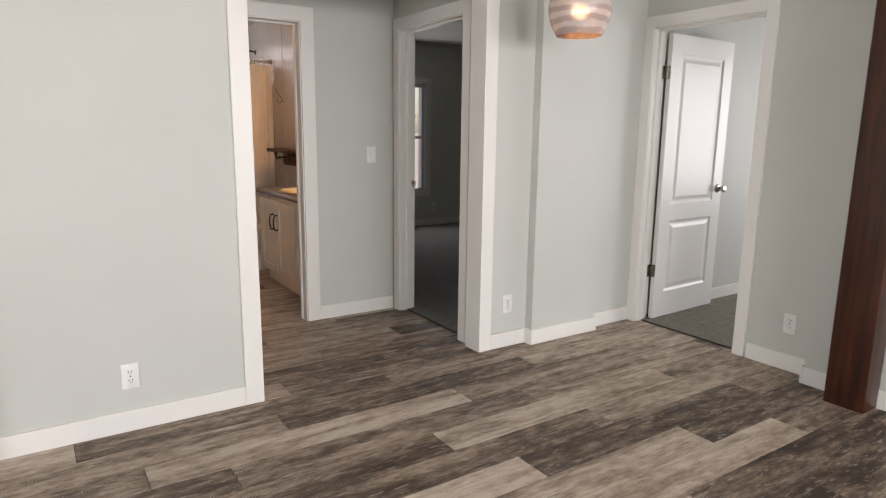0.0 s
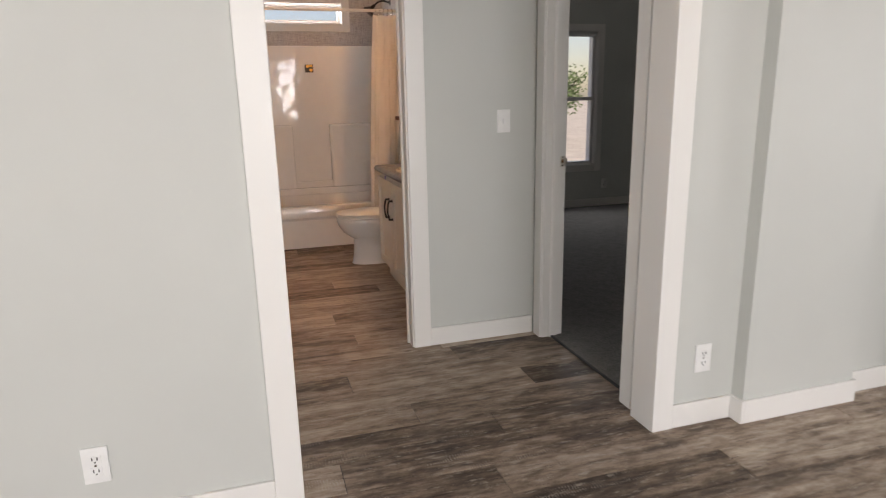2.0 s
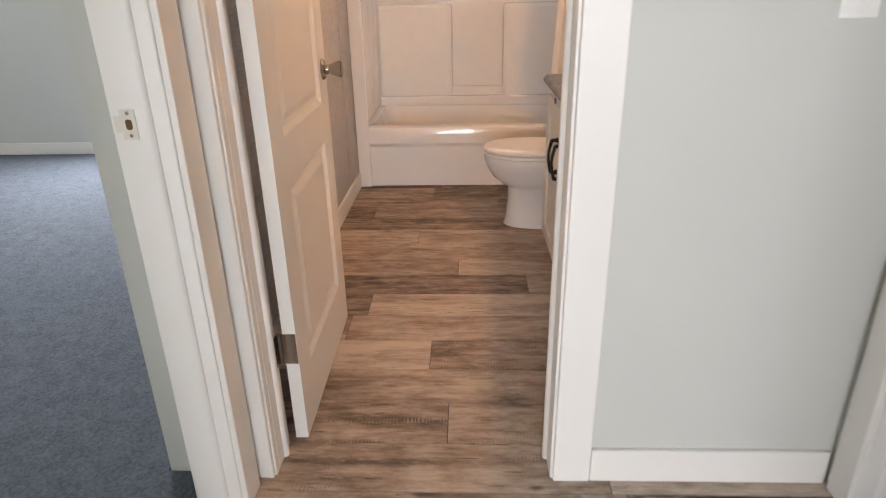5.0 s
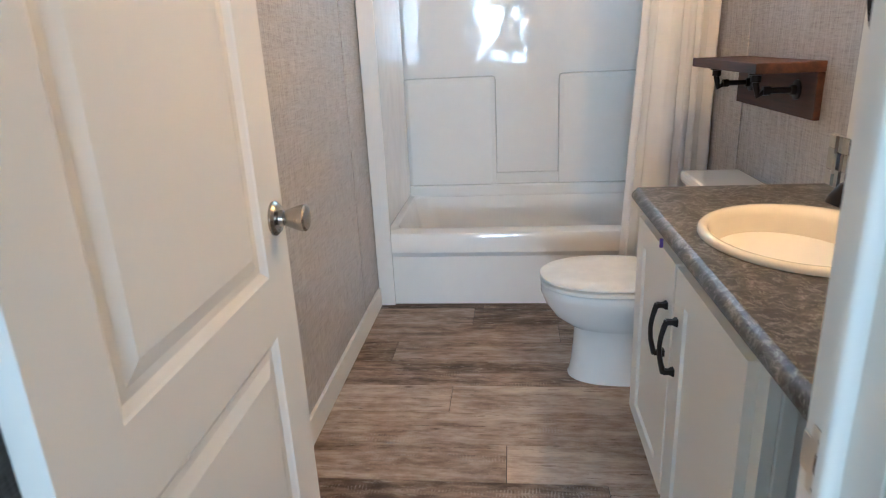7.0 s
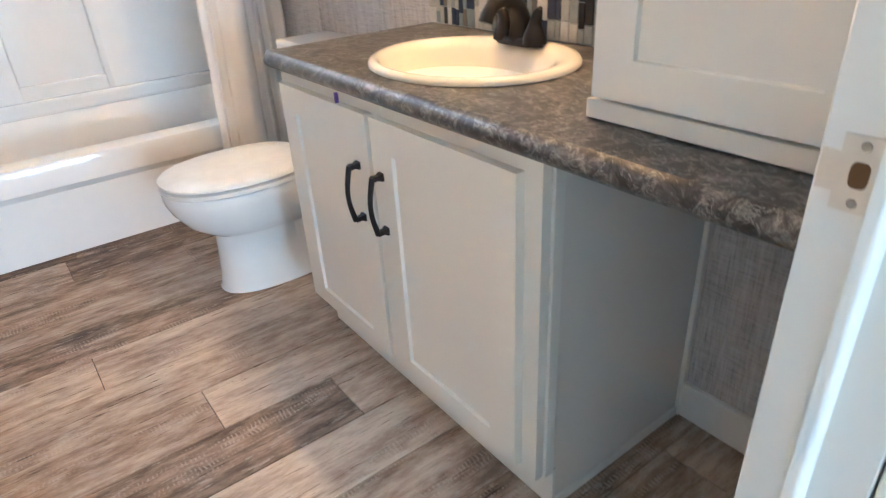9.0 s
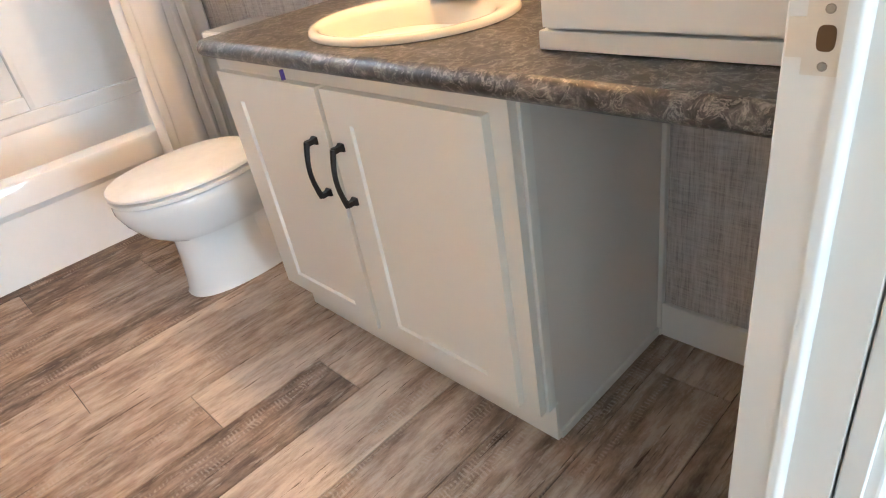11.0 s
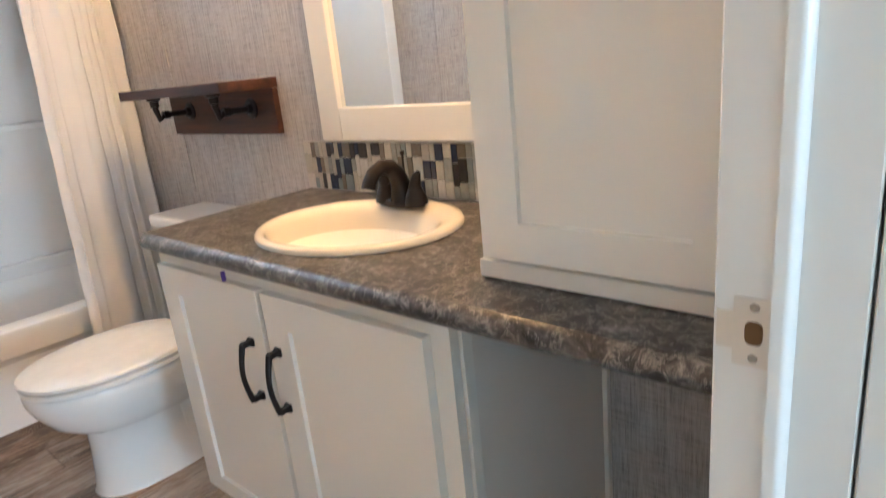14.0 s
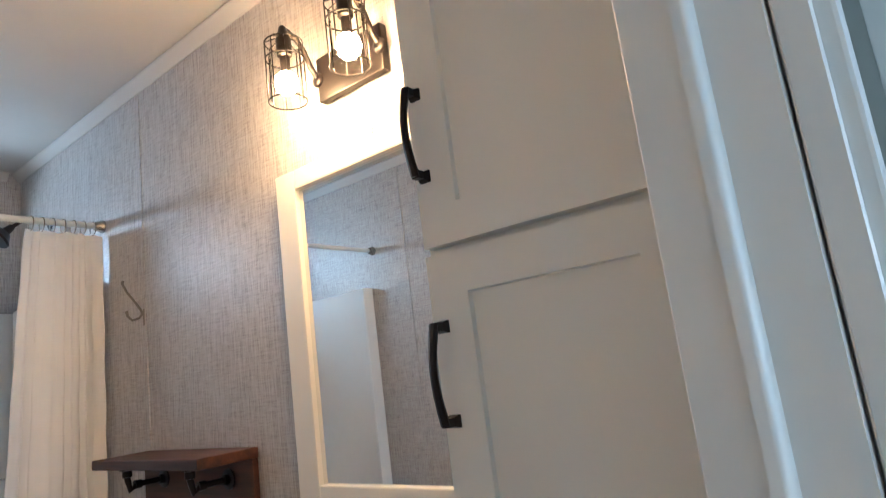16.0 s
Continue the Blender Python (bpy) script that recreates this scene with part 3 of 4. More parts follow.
# ---- windows ----
def sash_window(name, x0, x1, z0, z1, y0, y1, label, rail=None, cas=0.075, sill=True):
    """A window in a wall that looks along -y."""
    w = thing(name, (x0, y0, z0), label, "window", "", "structure")
    for p, q, c, d in ((x0 - cas, x0, z0 - cas, z1 + cas), (x1, x1 + cas, z0 - cas, z1 + cas), (x0, x1, z1, z1 + cas), (x0, x1, z0 - cas, z0)):
        bm = bmesh.new()
        board(bm, p, q, y0 - 0.016, y0, c, d)
        part("casing", bm, TRIM, w)
    bm = boxes((x0, x0 + 0.035, y0 + 0.05, y1, z0, z1), (x1 - 0.035, x1, y0 + 0.05, y1, z0, z1), (x0 + 0.035, x1 - 0.035, y0 + 0.05, y1, z1 - 0.035, z1), (x0 + 0.035, x1 - 0.035, y0 + 0.05, y1, z0, z0 + 0.035))
    part("window_frame", bm, PLASTIC, w)
    bm = boxes((x0, x0 + 0.006, y0, y0 + 0.05, z0, z1), (x1 - 0.006, x1, y0, y0 + 0.05, z0, z1), (x0, x1, y0, y0 + 0.05, z0, z0 + 0.006), (x0, x1, y0, y0 + 0.05, z1 - 0.006, z1))
    part("window_reveal", bm, TRIM, w)
    halves = [(z0 + 0.03, z1 - 0.03)]
    if rail:
        part("meeting_rail", boxes((x0 + 0.03, x1 - 0.03, y0 + 0.055, y1 - 0.02, rail - 0.02, rail + 0.02), bevel=0.003), PLASTIC, w)
        halves = [(z0 + 0.03, rail - 0.02), (rail + 0.02, z1 - 0.03)]
    for a, b in halves:
        p = part("pane", boxes((x0 + 0.03, x1 - 0.03, y0 + 0.075, y0 + 0.079, a, b)), GLASS, w)
        p.visible_shadow = False
    return w


sash_window("window_1", 1.28, 2.04, 2.02, 2.20, 7.785, 7.93, "small white-framed high window over the bathtub")
bed_window = sash_window("window_2", 4.05, 4.91, 0.50, 1.98, 7.80, 7.94, "white-framed sash window in the carpeted bedroom", 1.25)
# a rolled blind under the head of the bedroom window
bm = bmesh.new()
cyl(bm, (4.07, 7.825, 1.945), (4.89, 7.825, 1.945), 0.022, n=14)
box(bm, 4.07, 4.89, 7.81, 7.84, 1.965, 1.979)
whole("window_blind", bm, PLASTIC, "white window blind drawn up under the head", "blind", (4.42, 7.825, 1.92))
for i, x in enumerate((-0.3, 2.0)):
    w = thing("window_%d" % (3 + i), (x, -3.9, 1.0), "white-framed living room window", "window", "", "structure")
    part("window_frame", boxes((x, x + 0.04, -3.99, -3.9, 1.0, 2.2), (x + 1.66, x + 1.7, -3.99, -3.9, 1.0, 2.2), (x + 0.04, x + 1.66, -3.99, -3.9, 1.0, 1.04), (x + 0.04, x + 1.66, -3.99, -3.9, 2.16, 2.2), (x + 0.83, x + 0.87, -3.99, -3.9, 1.04, 2.16)), PLASTIC, w)


# ---- door leaves ----
def leaf_panels(w):
    return [(0.115, w - 0.115, 0.20, 0.725), (0.115, w - 0.115, 0.845, 1.885)]


# the bathroom door stands open along the west wall
ang = radians(-1.0)
def bath_place(u, d, z):
    return Vector((1.138 + u * math.sin(ang) - d * math.cos(ang), 4.476 + u * math.cos(ang) + d * math.sin(ang), z))


bath_door = structure("door_1", panelled_slab(0.7, 2.0, 0.035, leaf_panels(0.7), bath_place, MOULDED, True, 0.012), DOORPAINT, "white two-panel moulded door standing open into the bathroom", "door")
kp = bath_place(0.648, 0, 0.942)
knob(bath_door, kp.x - 0.0005, kp.y, kp.z, "x")
for z in (0.305, 1.76):
    bm = bmesh.new()
    cyl(bm, (1.093, 4.472, z - 0.045), (1.093, 4.472, z + 0.045), 0.0065, n=12)
    box(bm, 1.096, 1.137, 4.4725, 4.4748, z - 0.045, z + 0.045)
    box(bm, 1.0855, 1.0875, 4.43, 4.47, z - 0.045, z + 0.045)
    part("hinge", bm, NICKEL, bath_door, "brushed steel hinge")


def east_place(u, d, z):
    return Vector((3.962 + u, 3.08 + d + u * 0.04, z))


east_door = structure("door_2", panelled_slab(0.755, 2.0, 0.035, leaf_panels(0.755), east_place, MOULDED, True, 0.012), DOORPAINT, "white two-panel moulded door standing open into the carpeted room", "door")
bm = bmesh.new()
ep = east_place(0.695, 0, 0.935)
prof = ((0.033, 0), (0.033, -0.005), (0.027, -0.011), (0.016, -0.014), (0.0145, -0.022), (0.017, -0.03), (0.0215, -0.042), (0.0255, -0.056), (0.0255, -0.062), (0.022, -0.0655), (0.006, -0.067))
lathe(bm, (ep.x, ep.y + 0.0005, ep.z), prof, 28, "y")
part("door_handle", bm, NICKEL, east_door, "brushed nickel knob")
for z in (0.366, 1.757):
    bm = bmesh.new()
    cyl(bm, (3.954, 3.098, z - 0.045), (3.954, 3.098, z + 0.045), 0.0065, n=12)
    box(bm, 3.916, 3.953, 3.1165, 3.119, z - 0.045, z + 0.045)
    box(bm, 3.9585, 3.9615, 3.084, 3.116, z - 0.045, z + 0.045)
    part("hinge", bm, NICKEL, east_door, "brushed steel hinge")
# a white door at the end of the north-east bedroom
def far_place(u, d, z):
    return Vector((5.815 + u, 7.775 + d, z))


far_door = structure("door_3", panelled_slab(0.72, 2.0, 0.024, leaf_panels(0.72), far_place, MOULDED, False, 0.012), DOORPAINT, "white closed two-panel door in the bedroom", "door")
for z in (0.33, 1.78):
    bm = bmesh.new()
    cyl(bm, (5.812, 7.768, z - 0.045), (5.812, 7.768, z + 0.045), 0.008, n=10)
    part("hinge", bm, BLACK, far_door, "dark hinge")
for p, q, c, d in ((5.715, 5.805, 0, 2.12), (6.545, 6.635, 0, 2.12), (5.805, 6.545, 2.03, 2.12)):
    bm = bmesh.new()
    board(bm, p, q, 7.784, 7.8, c, d)
    structure("trim", bm, TRIM, "white flat door casing", "trim", 25)


def strike(jamb_ob, at, u, v):
    """A strike plate on a jamb: u across, v out of the face."""
    at, u, v = Vector(at), Vector(u), Vector(v)
    up = Vector((0, 0, 1))
    bm = bmesh.new()

    def slab(a, b, c, d, lo, hi):
        vs = [bm.verts.new(at + u * p + up * q + v * r) for r in (lo, hi) for p, q in ((a, c), (b, c), (b, d), (a, d))]
        for f in ((0, 1, 2, 3), (4, 5, 6, 7), (0, 1, 5, 4), (1, 2, 6, 5), (2, 3, 7, 6), (3, 0, 4, 7)):
            bm.faces.new([vs[k] for k in f])
    slab(-0.015, 0.014, -0.028, 0.028, 0.0002, 0.0018)
    slab(0.014, 0.026, -0.015, 0.015, -0.002, 0.0018)
    p = part("strike_plate", bm, SATIN, jamb_ob, "steel strike plate with a latch hole", None)
    # a brown patch proud of the plate; the hole's shade is in its colour
    bm = bmesh.new()
    edge = [(-0.001 + 0.0066 * math.copysign(abs(math.cos(a)) ** 0.6, math.cos(a)), 0.0098 * math.copysign(abs(math.sin(a)) ** 0.6, math.sin(a))) for a in [math.tau * k / 20 for k in range(20)]]
    loft(bm, [[at + u * p0 + up * q0 + v * lift for p0, q0 in edge] for lift in (0.0012, 0.0021)])
    part("latch_hole", bm, HOLE, p, "latch hole patch in bare wood brown, darkened for the hole's shade", None)
    bm = bmesh.new()
    for q in (-0.021, 0.021):
        c = at + u * -0.001 + up * q + v * 0.0018
        cyl(bm, c, c + v * 0.0012, 0.0038, 0.003, 10)
    part("screw", bm, NICKEL, p)


SATIN = plain("satin_strike_steel", (0.78, 0.74, 0.67), 0.42, 1.0)
HOLE = plain("bare_wood_in_shade", (0.13, 0.065, 0.022), 0.8)
strike(bath_jamb, (1.80, 4.439, 0.928), (0, 1, 0), (-1, 0, 0))
strike(west_jamb, (0.96, 4.215, 0.956), (-1, 0, 0), (0, -1, 0))
strike(ne_jamb, (2.604, 4.235, 0.96), (1, 0, 0), (0, -1, 0))

# ---- wall fittings ----


def outlet(x, y, z, face="y"):
    """A duplex socket on a wall that looks along -y or -x."""
    o = thing("wall_outlet", (x, y, z), "white duplex wall outlet with its cover plate", "outlet", "wall outlets")

    def b(bm, u0, u1, d0, d1, z0, z1, bev=0.0):
        if face == "y":
            box(bm, x + u0, x + u1, y - d1, y - d0, z + z0, z + z1, bev)
        else:
            box(bm, x - d1, x - d0, y + u0, y + u1, z + z0, z + z1, bev)
        return bm
    part("cover_plate", b(bmesh.new(), -0.036, 0.036, 0, 0.006, -0.058, 0.058, 0.0025), PLASTIC, o)
    for c in (-0.0195, 0.0195):
        r = part("receptacle", b(bmesh.new(), -0.0165, 0.0165, 0.006, 0.008, c - 0.014, c + 0.014, 0.0009), PLASTIC, o)
        bm = bmesh.new()
        b(bm, -0.0085, -0.0055, 0.0081, 0.0086, c - 0.002, c + 0.008)
        b(bm, 0.0055, 0.0085, 0.0081, 0.0086, c - 0.002, c + 0.008)
        b(bm, -0.0025, 0.0025, 0.0081, 0.0086, c - 0.010, c - 0.006)
        part("slots", bm, DARKSLOT, r, "dark contact slots")
    bm = bmesh.new()
    b(bm, -0.003, 0.003, 0.006, 0.0075, -0.003, 0.003)
    part("screw", bm, NICKEL, o)
    return o


outlet(0.54, 3.2, 0.256)
outlet(2.688, 3.2, 0.278)
outlet(3.83, 2.03, 0.277, "x")
outlet(5.05, 7.8, 0.27)
sw = thing("light_switch", (2.318, 4.345, 1.17), "white rocker light switch on the hall wall", "switch")
part("cover_plate", boxes((2.282, 2.354, 4.339, 4.345, 1.112, 1.228), bevel=0.0025), PLASTIC, sw)
part("toggle", boxes((2.3125, 2.3235, 4.329, 4.339, 1.158, 1.182), bevel=0.002), PLASTIC, sw)

# ---- living room ----
bm = bmesh.new()
box(bm, 3.565, 3.712, 1.50, 1.69, 0, H - 0.002, 0.006, 2)
whole("wood_post", bm, POSTWOOD, "reddish brown stained wooden post at the wall", "post", (3.64, 1.595, 0))

PX, PY, PZ = 2.66, 2.66, 1.83
lamp = thing("pendant_lamp", (PX, PY, H), "glass pendant lamp with a banded smoky dome shade", "pendant lamp")
bm = bmesh.new()
lathe(bm, (PX, PY, PZ), ((0.115, 0.0), (0.142, 0.05), (0.158, 0.10), (0.16, 0.15), (0.14, 0.22), (0.09, 0.28), (0.035, 0.31), (0.032, 0.306), (0.087, 0.275), (0.136, 0.217), (0.156, 0.15), (0.154, 0.10), (0.138, 0.05), (0.111, 0.0), (0.115, 0.0)), 40)
part("shade", bm, SMOKE, lamp, "smoky banded glass shade")
part("socket", cyl(bmesh.new(), (PX, PY, PZ + 0.2), (PX, PY, PZ + 0.33), 0.022), BLACK, lamp)
part("cord", cyl(bmesh.new(), (PX, PY, PZ + 0.32), (PX, PY, H - 0.02), 0.004, n=8), BLACK, lamp)
part("canopy", lathe(bmesh.new(), (PX, PY, H - 0.025), ((0.02, 0), (0.06, 0.012), (0.062, 0.0245)), 28), BLACK, lamp)
bm = bmesh.new()
bmesh.ops.create_uvsphere(bm, u_segments=20, v_segments=12, radius=0.042, matrix=Matrix.Translation((PX, PY, PZ + 0.12)))
part("bulb", bm, PENDBULB, lamp, "lit warm bulb")

# ---- bathtub unit ----
tub = thing("bathtub", (1.67, 7.37, 0), "glossy white one-piece bathtub with a moulded wall surround", "bathtub")


def rrect(x0, x1, y0, y1, r, z, n=6):
    pts = []
    for cx, cy, a0 in ((x1 - r, y1 - r, 0), (x0 + r, y1 - r, 90), (x0 + r, y0 + r, 180), (x1 - r, y0 + r, 270)):
        for k in range(n + 1):
            a = radians(a0 + 90 * k / n)
            pts.append((cx + r * math.cos(a), cy + r * math.sin(a), z))
    return pts


TX0, TX1, TY0, TY1, TZ = 0.903, 2.442, 6.892, 7.782, 0.376
rings = [rrect(TX0, TX1, TY0 + 0.017, TY1, 0.002, 0.0), rrect(TX0, TX1, TY0 + 0.017, TY1, 0.002, 0.25), rrect(TX0, TX1, TY0 + 0.01, TY1, 0.002, 0.262),
         rrect(TX0, TX1, TY0, TY1, 0.002, 0.276), rrect(TX0, TX1, TY0, TY1, 0.002, TZ - 0.014), rrect(TX0 + 0.003, TX1 - 0.003, TY0 + 0.004, TY1 - 0.003, 0.003, TZ - 0.004),
         rrect(TX0 + 0.01, TX1 - 0.01, TY0 + 0.014, TY1 - 0.01, 0.006, TZ), rrect(0.985, 2.36, 6.985, 7.70, 0.07, TZ), rrect(0.993, 2.352, 6.993, 7.692, 0.075, TZ - 0.006),
         rrect(1.0, 2.345, 7.0, 7.685, 0.08, TZ - 0.02), rrect(1.06, 2.28, 7.05, 7.64, 0.12, 0.12), rrect(1.12, 2.22, 7.11, 7.59, 0.15, 0.07)]
bm = bmesh.new()
loft(bm, rings)
part("tub", bm, ACRYLIC, tub)
# surround: end panels with rounded front edges, back panel with two proud moulded blocks
for x0, x1 in ((0.903, 0.962), (2.383, 2.442)):
    part("side_panel", boxes((x0, x1, 6.907, 7.70, TZ + 0.002, 1.81), bevel=0.012), ACRYLIC, tub)
part("front_post", boxes((0.903, 0.982, 6.884, 6.906, 0.0, 1.81), bevel=0.006), ACRYLIC, tub, "white vertical front flange")
part("front_post", boxes((2.363, 2.442, 6.884, 6.906, 0.0, 1.81), bevel=0.006), ACRYLIC, tub, "white vertical front flange")
part("back_panel", boxes((0.903, 2.442, 7.748, 7.783, TZ + 0.002, 1.81), bevel=0.008), ACRYLIC, tub)
for x0, x1 in ((0.95, 1.488), (1.845, 2.395)):
    part("moulded_block", boxes((x0, x1, 7.708, 7.752, TZ + 0.04, 1.062), bevel=0.028), ACRYLIC, tub)
part("back_ledge", boxes((0.95, 2.395, 7.68, 7.752, TZ - 0.01, TZ + 0.06), bevel=0.014), ACRYLIC, tub)
part("centre_ledge", boxes((1.47, 1.86, 7.722, 7.752, TZ + 0.04, 0.50), bevel=0.012), ACRYLIC, tub)
bm = bmesh.new()
box(bm, 1.648, 1.728, 7.742, 7.7475, 1.56, 1.635)
vp = part("valve_opening", bm, DARKSLOT, tub, "cut-out with the bare brass shower valve")
bm = bmesh.new()
cyl(bm, (1.673, 7.742, 1.615), (1.673, 7.728, 1.615), 0.012)
cyl(bm, (1.705, 7.742, 1.582), (1.705, 7.724, 1.582), 0.014)
box(bm, 1.66, 1.72, 7.732, 7.742, 1.612, 1.632)
part("brass_valve", bm, plain("brass", (0.6, 0.35, 0.1), 0.3, 1.0), vp, "bare brass valve body")

sh = thing("wall_shower", (2.445, 7.40, 2.17), "black shower head on a bent wall arm", "shower head")
bm = bmesh.new()
tube(bm, [(2.444, 7.40, 2.17), (2.38, 7.40, 2.185), (2.33, 7.40, 2.175), (2.29, 7.40, 2.14)], 0.009, 10)
lathe(bm, (2.444, 7.40, 2.17), ((0.028, 0), (0.026, 0.006), (0.012, 0.012)), 20, "-x")
part("arm", bm, BLACK, sh)
bm = bmesh.new()
cyl(bm, (2.292, 7.40, 2.143), (2.262, 7.40, 2.113), 0.014, 0.02)
cyl(bm, (2.262, 7.40, 2.113), (2.238, 7.40, 2.089), 0.03, 0.055, 24)
cyl(bm, (2.238, 7.40, 2.089), (2.231, 7.40, 2.082), 0.056, 0.054, 24)
part("head", bm, BLACK, sh)

RY, RZ = 6.855, 2.025
rod = thing("curtain_rod", (1.67, RY, RZ), "slim white shower curtain rod between the walls", "curtain rod")
part("rod", cyl(bmesh.new(), (0.91, RY, RZ), (2.435, RY, RZ), 0.0125, n=16), PLASTIC, rod)
for x, s in ((0.901, 1), (2.4405, -1)):
    bm = bmesh.new()
    lathe(bm, (x, RY, RZ), ((0.026, 0), (0.026, 0.006 * s), (0.02, 0.02 * s), (0.016, 0.035 * s)), 20, "x")
    part("flange", bm, NICKEL, rod)
cur = thing("shower_curtain", (2.3, RY, 0.16), "white cloth shower curtain drawn to the side in folds", "curtain")
bm = bmesh.new()
NU, NV = 150, 40
grid = []
for j in range(NV + 1):
    v = j / NV
    z = 1.987 - 1.80 * v
    row = []
    x0, x1 = 2.165 - 0.11 * v ** 0.8, 2.434
    amp = 0.006 + 0.009 * v
    for i in range(NU + 1):
        u = i / NU
        ph = (u + 0.05 * math.sin(9 * u) + 0.03 * v * math.sin(5 * u + 2)) * math.tau * 4.6
        x = x0 + (x1 - x0) * u + 0.006 * math.sin(ph * 2 + 1.1 + 0.6 * v)
        y = RY + amp * math.sin(ph + 0.5 * math.sin(3 * v + u * 7)) + 0.0025 * math.sin(ph * 2.3 + 2 * v) - 0.055 * v * (1 - u) + 0.004 * math.sin(40 * v + 9 * u)
        row.append(bm.verts.new((x, y, z + 0.006 * math.sin(ph))))
    grid.append(row)
for a, b in zip(grid, grid[1:]):
    for i in range(NU):
        bm.faces.new((a[i], a[i + 1], b[i + 1], b[i]))
cl = part("cloth", bm, CLOTH, cur, "", 180)
so = cl.modifiers.new("thickness", "SOLIDIFY")
so.thickness = 0.002
for k in range(7):
    x = 2.185 + 0.036 * k
    bm = bmesh.new()
    ring_tube(bm, (x, RY, RZ - 0.012), 0.027, 0.0022, "x", 20, 6)
    part("curtain_ring", bm, NICKEL, cur, "thin metal curtain ring")

# ---- toilet ----
CY = 6.235
wc = thing("toilet", (2.05, CY, 0), "white porcelain toilet with a closed lid", "toilet")


def egg(cx, front, back, half, z, n=36, cy=CY, e=2.25):
    """An oval that reaches front along -x and back along +x."""
    pts = []
    for k in range(n):
        a = k * math.tau / n
        c, s = math.cos(a), math.sin(a)
        c = math.copysign(abs(c) ** (2 / e), c)
        s = math.copysign(abs(s) ** (2 / e), s)
        pts.append((cx + (back if c > 0 else front) * c, cy + half * s, z))
    return pts


bm = bmesh.new()
loft(bm, [egg(2.0, 0.218, 0.20, 0.112, 0.0, e=2.4), egg(2.0, 0.212, 0.20, 0.108, 0.012, e=2.4), egg(2.0, 0.205, 0.20, 0.104, 0.06, e=2.4), egg(2.0, 0.198, 0.20, 0.1, 0.14, e=2.4),
          egg(2.0, 0.196, 0.20, 0.099, 0.205), egg(1.985, 0.21, 0.22, 0.12, 0.222), egg(1.965, 0.238, 0.22, 0.145, 0.258), egg(1.95, 0.255, 0.22, 0.163, 0.305), egg(1.94, 0.262, 0.22, 0.176, 0.345), egg(1.94, 0.262, 0.22, 0.178, 0.372), egg(1.94, 0.256, 0.21, 0.172, 0.38)])
part("bowl", bm, PORCELAIN, wc, "", 60)
part("pedestal_back", boxes((2.02, 2.30, CY - 0.10, CY + 0.10, 0.03, 0.36), bevel=0.03), PORCELAIN, wc)
bm = bmesh.new()
loft(bm, [egg(1.945, 0.262, 0.215, 0.178, 0.3805), egg(1.945, 0.27, 0.22, 0.186, 0.385), egg(1.945, 0.27, 0.22, 0.186, 0.396), egg(1.945, 0.262, 0.213, 0.178, 0.3995), egg(1.945, 0.252, 0.205, 0.168, 0.4)])
part("seat", bm, PLASTIC, wc, "", 50)
bm = bmesh.new()
loft(bm, [egg(1.945, 0.252, 0.205, 0.168, 0.4005), egg(1.945, 0.252, 0.205, 0.168, 0.404), egg(1.945, 0.27, 0.22, 0.185, 0.4062), egg(1.945, 0.27, 0.22, 0.185, 0.413), egg(1.945, 0.262, 0.214, 0.178, 0.419), egg(1.945, 0.2, 0.16, 0.12, 0.4225)])
part("lid", bm, PLASTIC, wc, "", 50)
part("tank", boxes((2.225, 2.425, CY - 0.205, CY + 0.205, 0.38, 0.703), bevel=0.025), PORCELAIN, wc)
part("tank_lid", boxes((2.212, 2.432, CY - 0.218, CY + 0.218, 0.705, 0.745), bevel=0.013), PORCELAIN, wc)
bm = bmesh.new()
lathe(bm, (2.2245, CY - 0.15, 0.635), ((0.014, 0), (0.014, 0.008), (0.008, 0.012)), 16, "-x")
tube(bm, [(2.212, CY - 0.15, 0.635), (2.209, CY - 0.11, 0.632), (2.209, CY - 0.07, 0.627)], 0.006, 8)
part("flush_lever", bm, NICKEL, wc)

# ---- vanity ----
VY0, VY1, VX = 4.893, 5.815, 1.955
van = thing("vanity_cabinet", (2.2, 5.35, 0), "white shaker vanity cabinet with two doors and black pulls", "cabinet")
part("body", boxes((VX + 0.02, 2.43, VY0 + 0.006, VY1, 0.109, 0.783)), CABINET, van)
part("toe_kick", boxes((2.012, 2.43, VY0 + 0.012, VY1 - 0.006, 0, 0.1085)), CABINET, van)
part("side_panel", boxes((VX + 0.022, 2.443, VY0, VY0 + 0.0055, 0.109, 0.783), (2.012, 2.443, VY0, VY0 + 0.0055, 0.002, 0.109)), CABSIDE, van, "grey-beige side panel")
part("face_frame", boxes((VX, VX + 0.0195, VY0 - 0.001, VY0 + 0.06, 0.108, 0.783), (VX, VX + 0.0195, VY1 - 0.045, VY1, 0.108, 0.783), (VX, VX + 0.0195, VY0 + 0.06, VY1 - 0.045, 0.735, 0.783),
                        (VX, VX + 0.0195, VY0 + 0.06, VY1 - 0.045, 0.108, 0.148), (VX, VX + 0.0195, 5.33, 5.41, 0.148, 0.735)), CABINET, van)
part("bottom_trim", boxes((2.002, 2.0115, VY0 - 0.004, VY1 - 0.004, 0.0, 0.107), bevel=0.002), CABINET, van)
part("corner_trim", boxes((VX + 0.021, VX + 0.045, VY0 - 0.0075, VY0 - 0.0005, 0.108, 0.783), bevel=0.0015), CABINET, van)
part("base_trim", boxes((2.012, 2.43, VY0 - 0.008, VY0 - 0.0005, 0.0, 0.022), bevel=0.002), CABINET, van)
